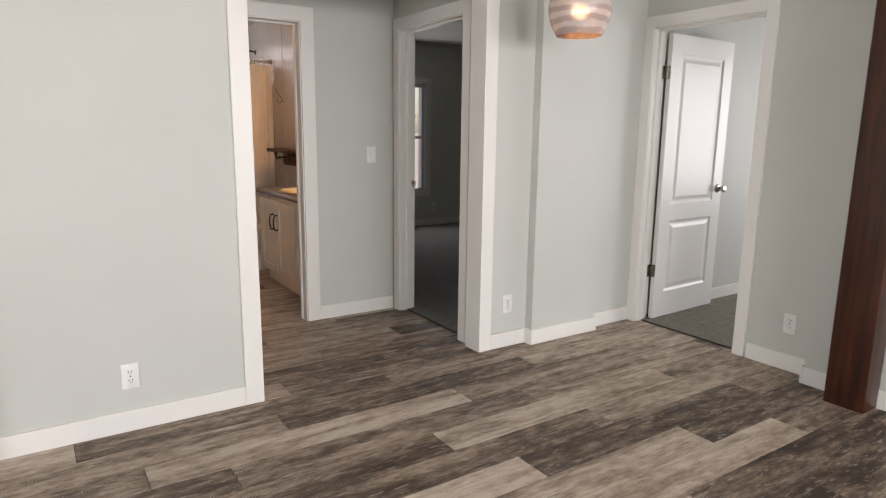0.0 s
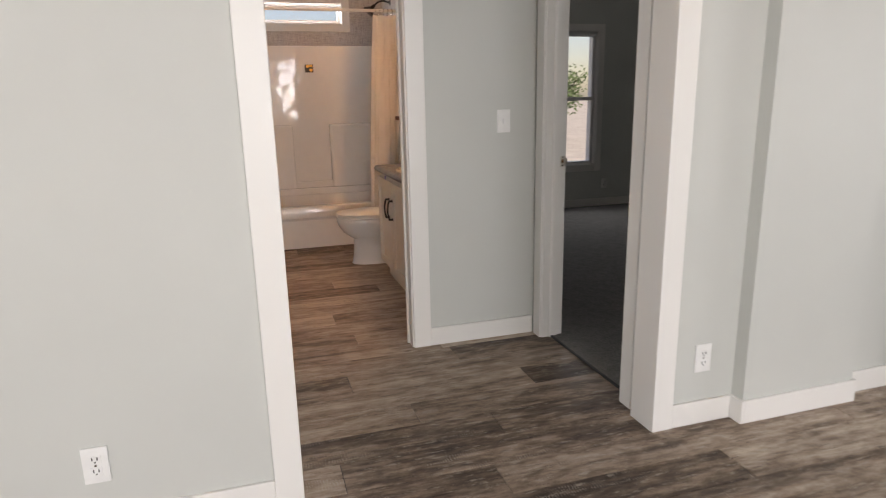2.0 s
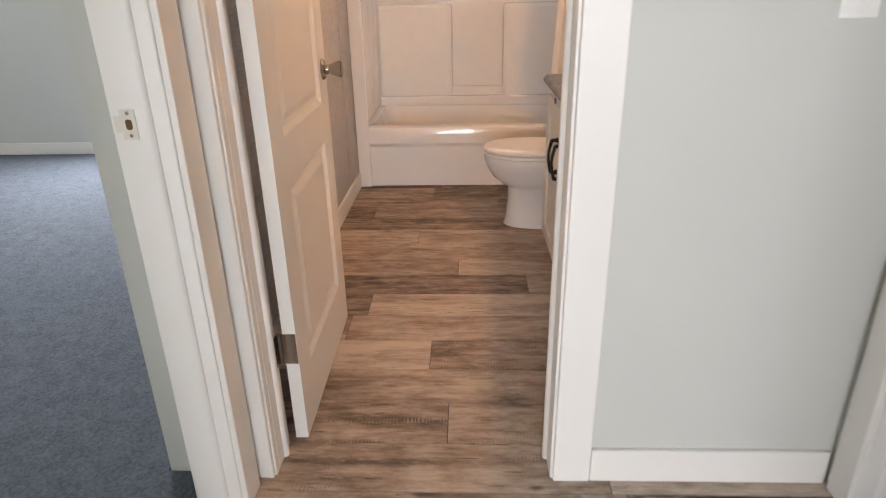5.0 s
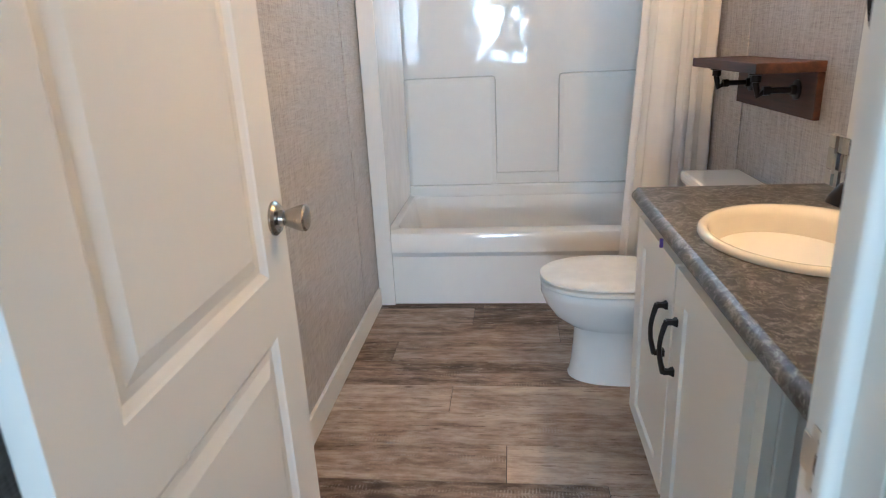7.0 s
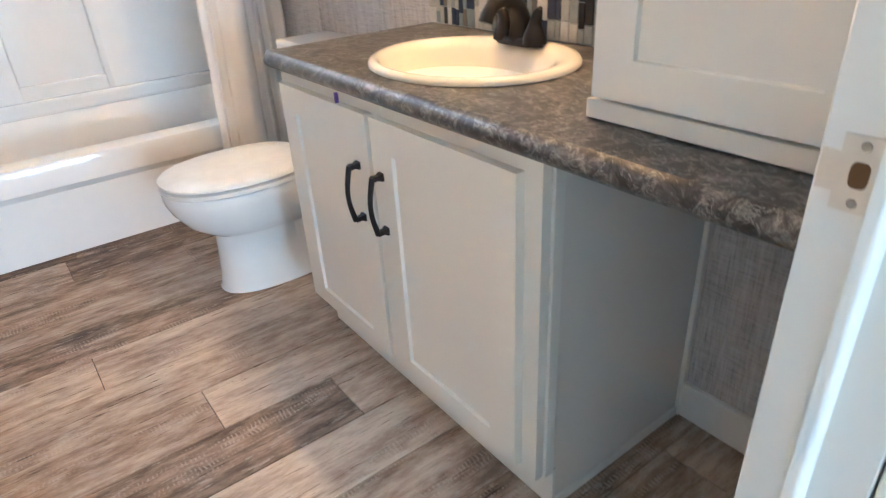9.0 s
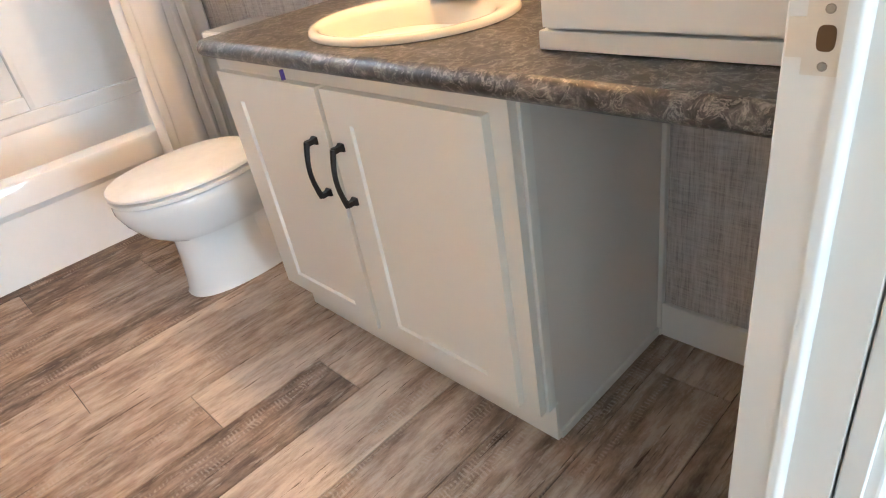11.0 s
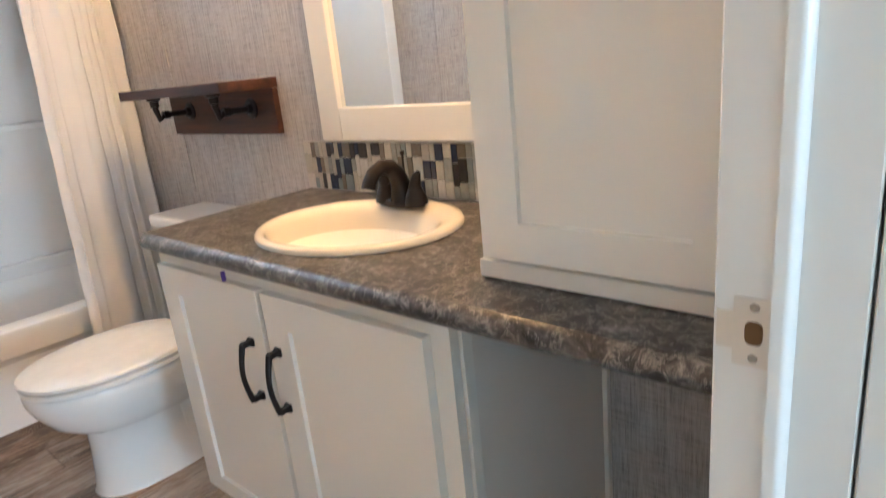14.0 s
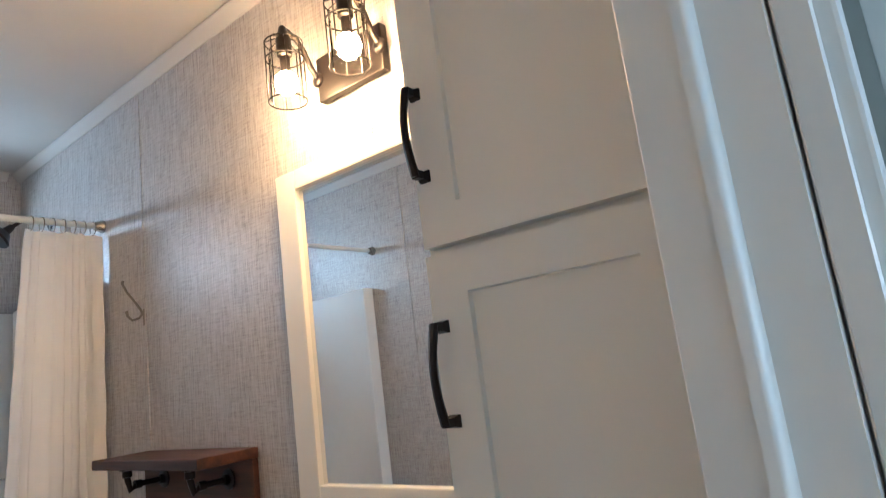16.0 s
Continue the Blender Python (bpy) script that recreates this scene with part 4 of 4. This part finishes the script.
part("scribe_trim", boxes((2.427, 2.444, VY0 - 0.012, VY0 - 0.0005, 0.0, 0.783), bevel=0.002), CABINET, van)
for y0, y1, hy in ((4.93, 5.362, 5.33), (5.379, 5.793, 5.425)):
    def vplace(u, d, z, y0=y0):
        return Vector((VX - 0.0195 + d, y0 + u, z))
    w = y1 - y0
    d = part("door", panelled_slab(w, 0.62, 0.019, [(0.075, w - 0.075, 0.178, 0.684)], vplace, SHAKER, False, 0.131), CABINET, van, "", None)
    pull_handle(d, VX - 0.0195, hy, 0.499, 0.641)

bm = bmesh.new()
prof = [(0, 0.0), (-0.006, -0.0015), (-0.0125, -0.006), (-0.018, -0.013), (-0.02, -0.02), (-0.018, -0.027), (-0.0125, -0.034), (-0.006, -0.0385), (0, -0.04)]
CX0, CX1, CTOP, CE0, CE1 = 1.935, 2.444, 0.825, 4.444, 5.815
ct_thing = thing("countertop", (2.19, 5.13, 0.785), "dark slate-look laminate countertop with a rounded front edge", "countertop")
ENDS = ((CE0, 1.0, 1.0), (CE1, 1.0, 1.0), (CE1 + 0.015, 0.4, 0.96), (CE1 + 0.02, 0.1, 0.7))
loft(bm, [[(CX0 + a * k, yy, CTOP - 0.02 + (b + 0.02) * m) for a, b in prof] for yy, k, m in ENDS])
part("front_edge", bm, LAMINATE, ct_thing, "", 40)
bm = bmesh.new()
loft(bm, [[(CX0 + 0.0003, yy, CTOP - 0.02 + 0.02 * m), (CX0 + 0.0003, yy, CTOP - 0.02 - 0.02 * m), (CX1, yy, CTOP - 0.02 - 0.02 * m), (CX1, yy, CTOP - 0.02 + 0.02 * m)] for yy, k, m in ENDS])
# the basin's cut-out is hidden by the basin's own rim
SX, SY, SRX, SRY = 2.178, 5.325, 0.208, 0.242
ct = part("worktop", bm, LAMINATE, ct_thing)
cut = new("countertop_cut", mesh_of("countertop_cut", lathe(bmesh.new(), (SX, SY, 0.70), ((0.9, 0), (0.9, 0.3)), 48, "z", SRX, SRY), LAMINATE))
mod = ct.modifiers.new("basin_hole", "BOOLEAN")
mod.operation, mod.object, mod.solver = "DIFFERENCE", cut, "EXACT"
bpy.context.view_layer.update()
holed = bpy.data.meshes.new_from_object(ct.evaluated_get(bpy.context.evaluated_depsgraph_get()))
ct.modifiers.clear()
ct.data = holed
bpy.data.objects.remove(cut)
whole("paper_tag", boxes((1.918, 1.925, 5.457, 5.463, 0.764, 0.785)), plain("violet_paper", (0.12, 0.06, 0.3), 0.7), "tiny violet tag under the countertop edge", "tag", (1.92, 5.46, 0.764))

sink = thing("wash_basin", (SX, SY, CTOP), "cream oval drop-in wash basin", "sink")
bm = bmesh.new()
prof = ((1.0, 0.0015), (1.0, 0.006), (0.985, 0.012), (0.95, 0.0155), (0.9, 0.0145), (0.86, 0.009), (0.835, -0.004), (0.80, -0.026), (0.745, -0.054), (0.67, -0.082), (0.57, -0.106), (0.45, -0.125), (0.32, -0.138), (0.2, -0.1445), (0.1, -0.146))
n = 56
rings = []
for k, (r, hgt) in enumerate(prof):
    sh_x = -0.026 * max(0, min(1, (0.97 - r) / 0.14))
    rx = SRX * r * (1 - 0.10 * max(0, min(1, (0.97 - r) / 0.14)))
    rings.append([(SX + sh_x + rx * math.cos(i * math.tau / n), SY + SRY * r * math.sin(i * math.tau / n), CTOP + hgt) for i in range(n)])
loft(bm, rings, False)
bm.faces.new([bm.verts.new(p) for p in rings[-1]])
bmesh.ops.remove_doubles(bm, verts=bm.verts, dist=1e-5)
part("bowl", bm, CREAM, sink, "", 60)
bm = bmesh.new()
lathe(bm, (SX - 0.026, SY, CTOP - 0.1455), ((0.03, 0), (0.03, 0.003), (0.024, 0.004), (0.008, 0.0035)), 24)
part("drain", bm, NICKEL, sink)
FX, FZ = 2.315, 0.839
fau = thing("basin_faucet", (FX, SY, FZ), "black two-handle centre-set faucet on the basin rim", "faucet")
bm = bmesh.new()
rings = []
for s, z in ((1.0, 0), (1.0, 0.006), (0.93, 0.014), (0.8, 0.018)):
    rings.append([(FX + 0.027 * s * math.cos(a), SY + 0.078 * s * math.copysign(abs(math.sin(a)) ** 0.6, math.sin(a)), FZ + z) for a in [i * math.tau / 32 for i in range(32)]])
loft(bm, rings)
part("base_plate", bm, BLACK, fau, "", 50)
bm = bmesh.new()
tube(bm, [(FX + 0.006, SY, FZ + 0.008), (FX + 0.005, SY, FZ + 0.03), (FX + 0.003, SY, FZ + 0.06), (FX - 0.008, SY, FZ + 0.088), (FX - 0.03, SY, FZ + 0.108), (FX - 0.06, SY, FZ + 0.113), (FX - 0.088, SY, FZ + 0.102), (FX - 0.106, SY, FZ + 0.081), (FX - 0.112, SY, FZ + 0.066)], [0.034, 0.03, 0.026, 0.0235, 0.021, 0.019, 0.018, 0.0175, 0.0185], 16)
part("spout", bm, BLACK, fau, "", 60)
for s in (-1, 1):
    bm = bmesh.new()
    lathe(bm, (FX, SY + s * 0.055, FZ + 0.008), ((0.031, 0), (0.03, 0.012), (0.0255, 0.026), (0.019, 0.04), (0.0165, 0.048)), 20)
    tube(bm, [(FX, SY + s * 0.055, FZ + 0.052), (FX - 0.001, SY + s * 0.06, FZ + 0.068), (FX - 0.003, SY + s * 0.068, FZ + 0.084), (FX - 0.005, SY + s * 0.078, FZ + 0.092)], [0.0175, 0.0145, 0.011, 0.006], 12)
    part("lever", bm, BLACK, fau, "", 60)
bm = bmesh.new()
cyl(bm, (FX + 0.022, SY, FZ + 0.012), (FX + 0.022, SY, FZ + 0.135), 0.0028, n=8)
bmesh.ops.create_uvsphere(bm, u_segments=12, v_segments=8, radius=0.0065, matrix=Matrix.Translation((FX + 0.022, SY, FZ + 0.136)))
part("lift_rod", bm, BLACK, fau)

fau.scale = (0.86, 0.86, 0.86)

# backsplash
bs = structure("backsplash", boxes((2.439, 2.4445, 4.888, 5.826, 0.8255, 0.9645)), GROUT, "mosaic tile backsplash in grey, brown and white", "backsplash")

# ---- tower cabinet on the counter ----
WX, WY0, WY1 = 2.048, 4.475, 4.878
tow = thing("tower_cabinet", (2.25, 4.665, 0.825), "tall white shaker wall cabinet standing on the countertop", "cabinet")
part("body", boxes((WX, 2.443, WY0, WY1, 0.827, 2.40)), CABINET, tow)
part("plinth", boxes((WX - 0.014, WX - 0.0005, WY0, WY1 + 0.008, 0.827, 0.855), bevel=0.003), CABINET, tow)
part("plinth_return", boxes((WX, 2.43, WY1 + 0.0005, WY1 + 0.008, 0.827, 0.855), bevel=0.003), CABINET, tow)
for z0, z1, a, b in ((0.862, 1.460, 1.224, 1.368), (1.472, 2.38, 1.566, 1.71)):
    def tplace(u, d, z):
        return Vector((WX - 0.0205 + d, WY0 + 0.014 + u, z))
    w = WY1 - WY0 - 0.02
    d = part("door", panelled_slab(w, z1 - z0, 0.019, [(0.076, w - 0.066, z0 + 0.056, z1 - 0.058)], tplace, SHAKER, False, z0), CABINET, tow, "", None)
    pull_handle(d, WX - 0.0205, 4.853, a, b)

# ---- mirror ----
mir = thing("wall_mirror", (2.43, 5.36, 0.968), "wall mirror in a wide white frame", "mirror")
MY0, MY1, MZ0, MZ1 = 4.96, 5.704, 0.969, 1.886
for y0, y1, z0, z1 in ((MY0, MY0 + 0.082, MZ0, MZ1), (MY1 - 0.082, MY1, MZ0, MZ1), (MY0 + 0.0825, MY1 - 0.0825, MZ0, MZ0 + 0.085), (MY0 + 0.0825, MY1 - 0.0825, MZ1 - 0.056, MZ1)):
    part("frame", boxes((2.415, 2.4435, y0, y1, z0, z1), bevel=0.004), CABINET, mir)
part("mirror_glass", boxes((2.43, 2.434, MY0 + 0.08, MY1 - 0.08, MZ0 + 0.083, MZ1 - 0.054)), MIRROR, mir, "plain mirror glass", None)

# ---- vanity light ----
light = thing("vanity_light", (2.44, 5.36, 2.09), "dark metal two-bulb wall light with open wire cages", "wall lamp")
part("back_plate", boxes((2.418, 2.444, 5.25, 5.493, 2.037, 2.163), bevel=0.004), BLACK, light, "dark bronze back plate")
for y in (5.256, 5.488):
    lx, lz = 2.31, 2.072
    bm = bmesh.new()
    tube(bm, [(2.42, y, 2.1), (2.395, y, 2.13), (2.375, y, 2.172), (2.35, y, 2.201), (lx + 0.012, y, 2.212), (lx, y, 2.206)], 0.0075, 10)
    lathe(bm, (2.4185, y, 2.1), ((0.02, 0), (0.019, 0.006), (0.009, 0.01)), 18, "-x")
    part("arm", bm, BLACK, light, "", 60)
    part("socket", lathe(bmesh.new(), (lx, y, lz + 0.06), ((0.01, -0.045), (0.012, -0.04), (0.013, 0), (0.019, 0.004), (0.02, 0.05), (0.016, 0.062), (0.009, 0.085), (0.004, 0.09)), 20), BLACK, light)
    bm = bmesh.new()
    R = 0.048
    ring_tube(bm, (lx, y, lz + 0.1), R, 0.0021, "z", 28, 6)
    cage = part("cage", bm, BLACK, light, "open dark wire cage")
    for k in range(8):
        a = k * math.tau / 8 + 0.2
        c, s = math.cos(a), math.sin(a)
        wire = tube(bmesh.new(), [(lx + 0.02 * c, y + 0.02 * s, lz + 0.112), (lx + R * c, y + R * s, lz + 0.1), (lx + R * c, y + R * s, lz + 0.02), (lx + R * c, y + R * s, lz - 0.062)], 0.0019, 6)
        part("wire", wire, BLACK, cage)
    for z in (0.055, -0.062):
        part("hoop", ring_tube(bmesh.new(), (lx, y, lz + z), R, 0.0021, "z", 28, 6), BLACK, cage)
    bm = bmesh.new()
    lathe(bm, (lx, y, lz), ((0.038, 0.075), (0.041, 0.06), (0.041, -0.058), (0.0395, -0.058), (0.0395, 0.06), (0.037, 0.073), (0.038, 0.075)), 28)
    g = part("glass", bm, LAMPGLASS, light, "clear glass cylinder")
    g.visible_shadow = False
    bm = bmesh.new()
    lathe(bm, (lx, y, lz), ((0.004, -0.043), (0.016, -0.039), (0.0265, -0.028), (0.031, -0.012), (0.0275, 0.004), (0.018, 0.014), (0.008, 0.0185)), 24)
    part("bulb", bm, BULB, light, "lit warm white bulb", 60)

# ---- pipe shelf, hook ----
sf = thing("wall_shelf", (2.35, 6.23, 0.99), "dark brown wooden shelf on black pipe brackets", "shelf")
part("shelf_board", boxes((2.255, 2.4435, 5.912, 6.55, 1.12, 1.15), bevel=0.003), SHELFWOOD, sf)
part("back_board", boxes((2.424, 2.4435, 5.915, 6.548, 0.986, 1.1195), bevel=0.003), SHELFWOOD, sf)
for y in (6.035, 6.41):
    bm = bmesh.new()
    tube(bm, [(2.424, y, 1.064), (2.38, y, 1.064), (2.33, y, 1.064), (2.312, y, 1.05), (2.305, y, 1.078), (2.303, y, 1.085), (2.303, y, 1.12)], 0.0095, 12)
    lathe(bm, (2.4238, y, 1.064), ((0.03, 0), (0.03, 0.005), (0.016, 0.007), (0.015, 0.02), (0.0095, 0.021)), 20, "-x")
    lathe(bm, (2.303, y, 1.1198), ((0.0095, -0.03), (0.0145, -0.029), (0.0145, -0.01), (0.022, -0.008), (0.022, 0)), 18)
    cyl(bm, (2.325, y, 1.064), (2.345, y, 1.064), 0.0135, n=14)
    part("pipe_bracket", bm, BLACK, sf, "black iron pipe bracket", 50)
hk = thing("wall_hook", (2.44, 6.552, 1.63), "slim double coat hook of brushed nickel", "hook")
bm = bmesh.new()
tube(bm, [(2.442, 6.552, 1.625), (2.43, 6.552, 1.645), (2.405, 6.552, 1.68), (2.385, 6.552, 1.705), (2.37, 6.552, 1.735), (2.372, 6.552, 1.745)], [0.005, 0.0045, 0.0042, 0.004, 0.0045, 0.006], 10)
tube(bm, [(2.44, 6.552, 1.63), (2.425, 6.552, 1.612), (2.40, 6.552, 1.605), (2.385, 6.552, 1.62), (2.382, 6.552, 1.638)], [0.005, 0.0045, 0.0042, 0.0045, 0.006], 10)
part("prongs", bm, DARKNICKEL, hk, "", 60)
part("plate", boxes((2.4395, 2.4444, 6.543, 6.5529, 1.585, 1.645), bevel=0.002), DARKNICKEL, hk)

# ---- outdoors, through the windows ----
structure("ground", boxes((-400, 400, -400, 400, -0.7, -0.6)), GROUND, "pale gravel ground", "ground")


def leafy(name, x, y, h, spread, seed, label):
    rng = random.Random(seed)
    tr = thing(name, (x, y, -0.6), label, "tree", "garden trees")
    bm = bmesh.new()
    tube(bm, [(x, y, -0.6), (x + 0.05, y, 0.1 * h), (x - 0.04, y + 0.05, 0.35 * h), (x, y, 0.6 * h)], [0.16, 0.12, 0.09, 0.05], 10)
    tips = []
    for k in range(9):
        a, r = rng.uniform(0, math.tau), rng.uniform(0.4, 0.9) * spread
        tip = Vector((x + r * math.cos(a), y + r * math.sin(a), h * rng.uniform(0.5, 0.95)))
        tube(bm, [(x, y, h * rng.uniform(0.25, 0.5)), (Vector((x, y, h * 0.5)) + tip) / 2, tip], [0.05, 0.03, 0.012], 6)
        tips.append(tip)
    part("trunk", bm, BARK, tr)
    bm = bmesh.new()
    for tip in tips:
        for k in range(150):
            p = tip + Vector((rng.gauss(0, 0.34), rng.gauss(0, 0.34), rng.gauss(0, 0.28))) * spread * 0.75
            u = Vector((rng.gauss(0, 1), rng.gauss(0, 1), rng.gauss(0, 1))).normalized() * 0.09
            w = u.orthogonal().normalized() * 0.05
            bm.faces.new([bm.verts.new(q) for q in (p - u, p + w, p + u, p - w)])
    part("crown", bm, LEAF, tr, "", None)


leafy("tree", 11.2, 22.0, 1.9, 0.9, 3, "small leafy garden tree on pale ground")
leafy("tree", 13.6, 25.5, 2.1, 1.1, 5, "small leafy garden tree on pale ground")

# ---- backsplash tiles ----
rng = random.Random(11)
SHADES = ((0.62, 0.58, 0.49), (0.36, 0.37, 0.33), (0.03, 0.038, 0.068), (0.2, 0.17, 0.13), (0.5, 0.47, 0.4), (0.05, 0.048, 0.046), (0.27, 0.31, 0.3), (0.66, 0.63, 0.57))
y = 5.825
tile_meshes = {}


def tile_mesh(w, h):
    key = (round(w, 4), round(h, 4))
    if key not in tile_meshes:
        bm = bmesh.new()
        box(bm, -0.003, 0.003, -w / 2, w / 2, -h / 2, h / 2, 0.0008, 1)
        tile_meshes[key] = mesh_of("tile", bm, TILE)
    return tile_meshes[key]


last = None
while y > 4.90:
    w = rng.choice((0.016, 0.018, 0.026, 0.033))
    z = 0.8275
    cuts = rng.choice(((0.046, 0.046, 0.042), (0.032, 0.056, 0.046), (0.056, 0.034, 0.044), (0.042, 0.058, 0.034)))
    for h in cuts:
        o = new("tile", tile_mesh(w - 0.0016, h - 0.0016))
        o.location = (2.4375, y - w / 2, z + h / 2)
        o.parent = bs
        c = rng.choice([s for s in SHADES if s != last])
        last = c
        o.color = (*c, 1)
        z += h
    y -= w

# ---- floor planks ----
rng = random.Random(4)
PITCH, PHASE, LONG, GAP = 0.183, 5.385, 1.5, 0.002
JOINTS = {1: 1.548, 0: 1.843, 3: 1.342, -10: 1.63, -11: 1.93, -9: 2.23, -7: 1.985, -14: 1.13, -15: 0.525, -17: 1.667, -16: 0.82, -12: 1.271, -4: 2.31, -1: 1.196, -3: 1.46, -8: 1.41, -13: 1.8, -19: 1.865, 7: 1.385, 5: 1.067, -21: 3.145}
floor = structure("floor", boxes((-3.5, 3.88, -3.88, 3.2, -0.0058, -0.0045), (0.92, 2.55, 3.2, 4.33, -0.0058, -0.0045), (0.90, 2.445, 4.33, 6.98, -0.0058, -0.0045)), DARKSLOT, "weathered grey-brown wood-look plank floor", "floor")
plank_meshes = {}


def plank_mesh(lx, ly):
    key = (round(lx, 3), round(ly, 3))
    if key not in plank_meshes:
        bm = bmesh.new()
        b = 0.0016
        top = [(-lx / 2 + b, -ly / 2 + b, 0), (lx / 2 - b, -ly / 2 + b, 0), (lx / 2 - b, ly / 2 - b, 0), (-lx / 2 + b, ly / 2 - b, 0)]
        low = [(-lx / 2, -ly / 2, -b), (lx / 2, -ly / 2, -b), (lx / 2, ly / 2, -b), (-lx / 2, ly / 2, -b)]
        bot = [(p, q, -0.0044) for p, q, _ in low]
        loft(bm, [bot, low, top])
        plank_meshes[key] = mesh_of("plank", bm, PLANK)
    return plank_meshes[key]


TONES = {(1, 0): 0.6, (1, 1): 0.8, (0, 0): 0.36, (0, 1): 0.72, (3, 1): 0.8, (7, 0): 0.6, (7, 1): 0.34, (5, 0): 0.36, (5, 1): 0.62, (-3, 0): 0.84, (-3, 1): 0.56,
         (-1, 0): 0.44, (-1, 1): 0.84, (-8, 0): 0.42, (-8, 1): 0.62, (-14, 3): 0.56, (-14, 4): 0.27, (-14, 5): 0.62, (-16, 2): 0.28, (-16, 3): 0.44, (-16, 4): 0.58, (-17, 3): 0.34, (-17, 4): 0.76}
# tones of whole rows in the bathroom
ROWS = {2: 0.62, 4: 0.46, 6: 0.52, -2: 0.7, -4: 0.72, -5: 0.62, -6: 0.74}
for k in range(-51, 9):
    y0, y1 = PHASE + k * PITCH, PHASE + (k + 1) * PITCH
    if y0 < 3.15:
        xa, xb = -3.5, 3.885
    elif y0 < 4.3:
        xa, xb = 0.92, 2.555
    else:
        xa, xb = 0.9, 2.445
    y0, y1 = max(y0, -3.88), min(y1, 6.985)
    if y1 - y0 < 0.01:
        continue
    j = JOINTS.get(k, rng.uniform(0, LONG))
    j -= LONG * math.ceil((j - xa) / LONG)
    i = 0
    while j < xb:
        p, q = max(j, xa), min(j + LONG, xb)
        tone = TONES.get((k, i), ROWS.get(k, 0.5) + rng.choice((-0.08, 0.0, 0.08)) if k in ROWS else rng.choice((0.1, 0.24, 0.36, 0.46, 0.54, 0.64, 0.76, 0.9)))
        i += 1
        j += LONG
        if q - p < 0.01:
            continue
        o = new("plank", plank_mesh(q - p - GAP, y1 - y0 - GAP))
        o.location = ((p + q) / 2, (y0 + y1) / 2, 0)
        o.parent = floor
        o.color = (tone, tone, tone, 1)
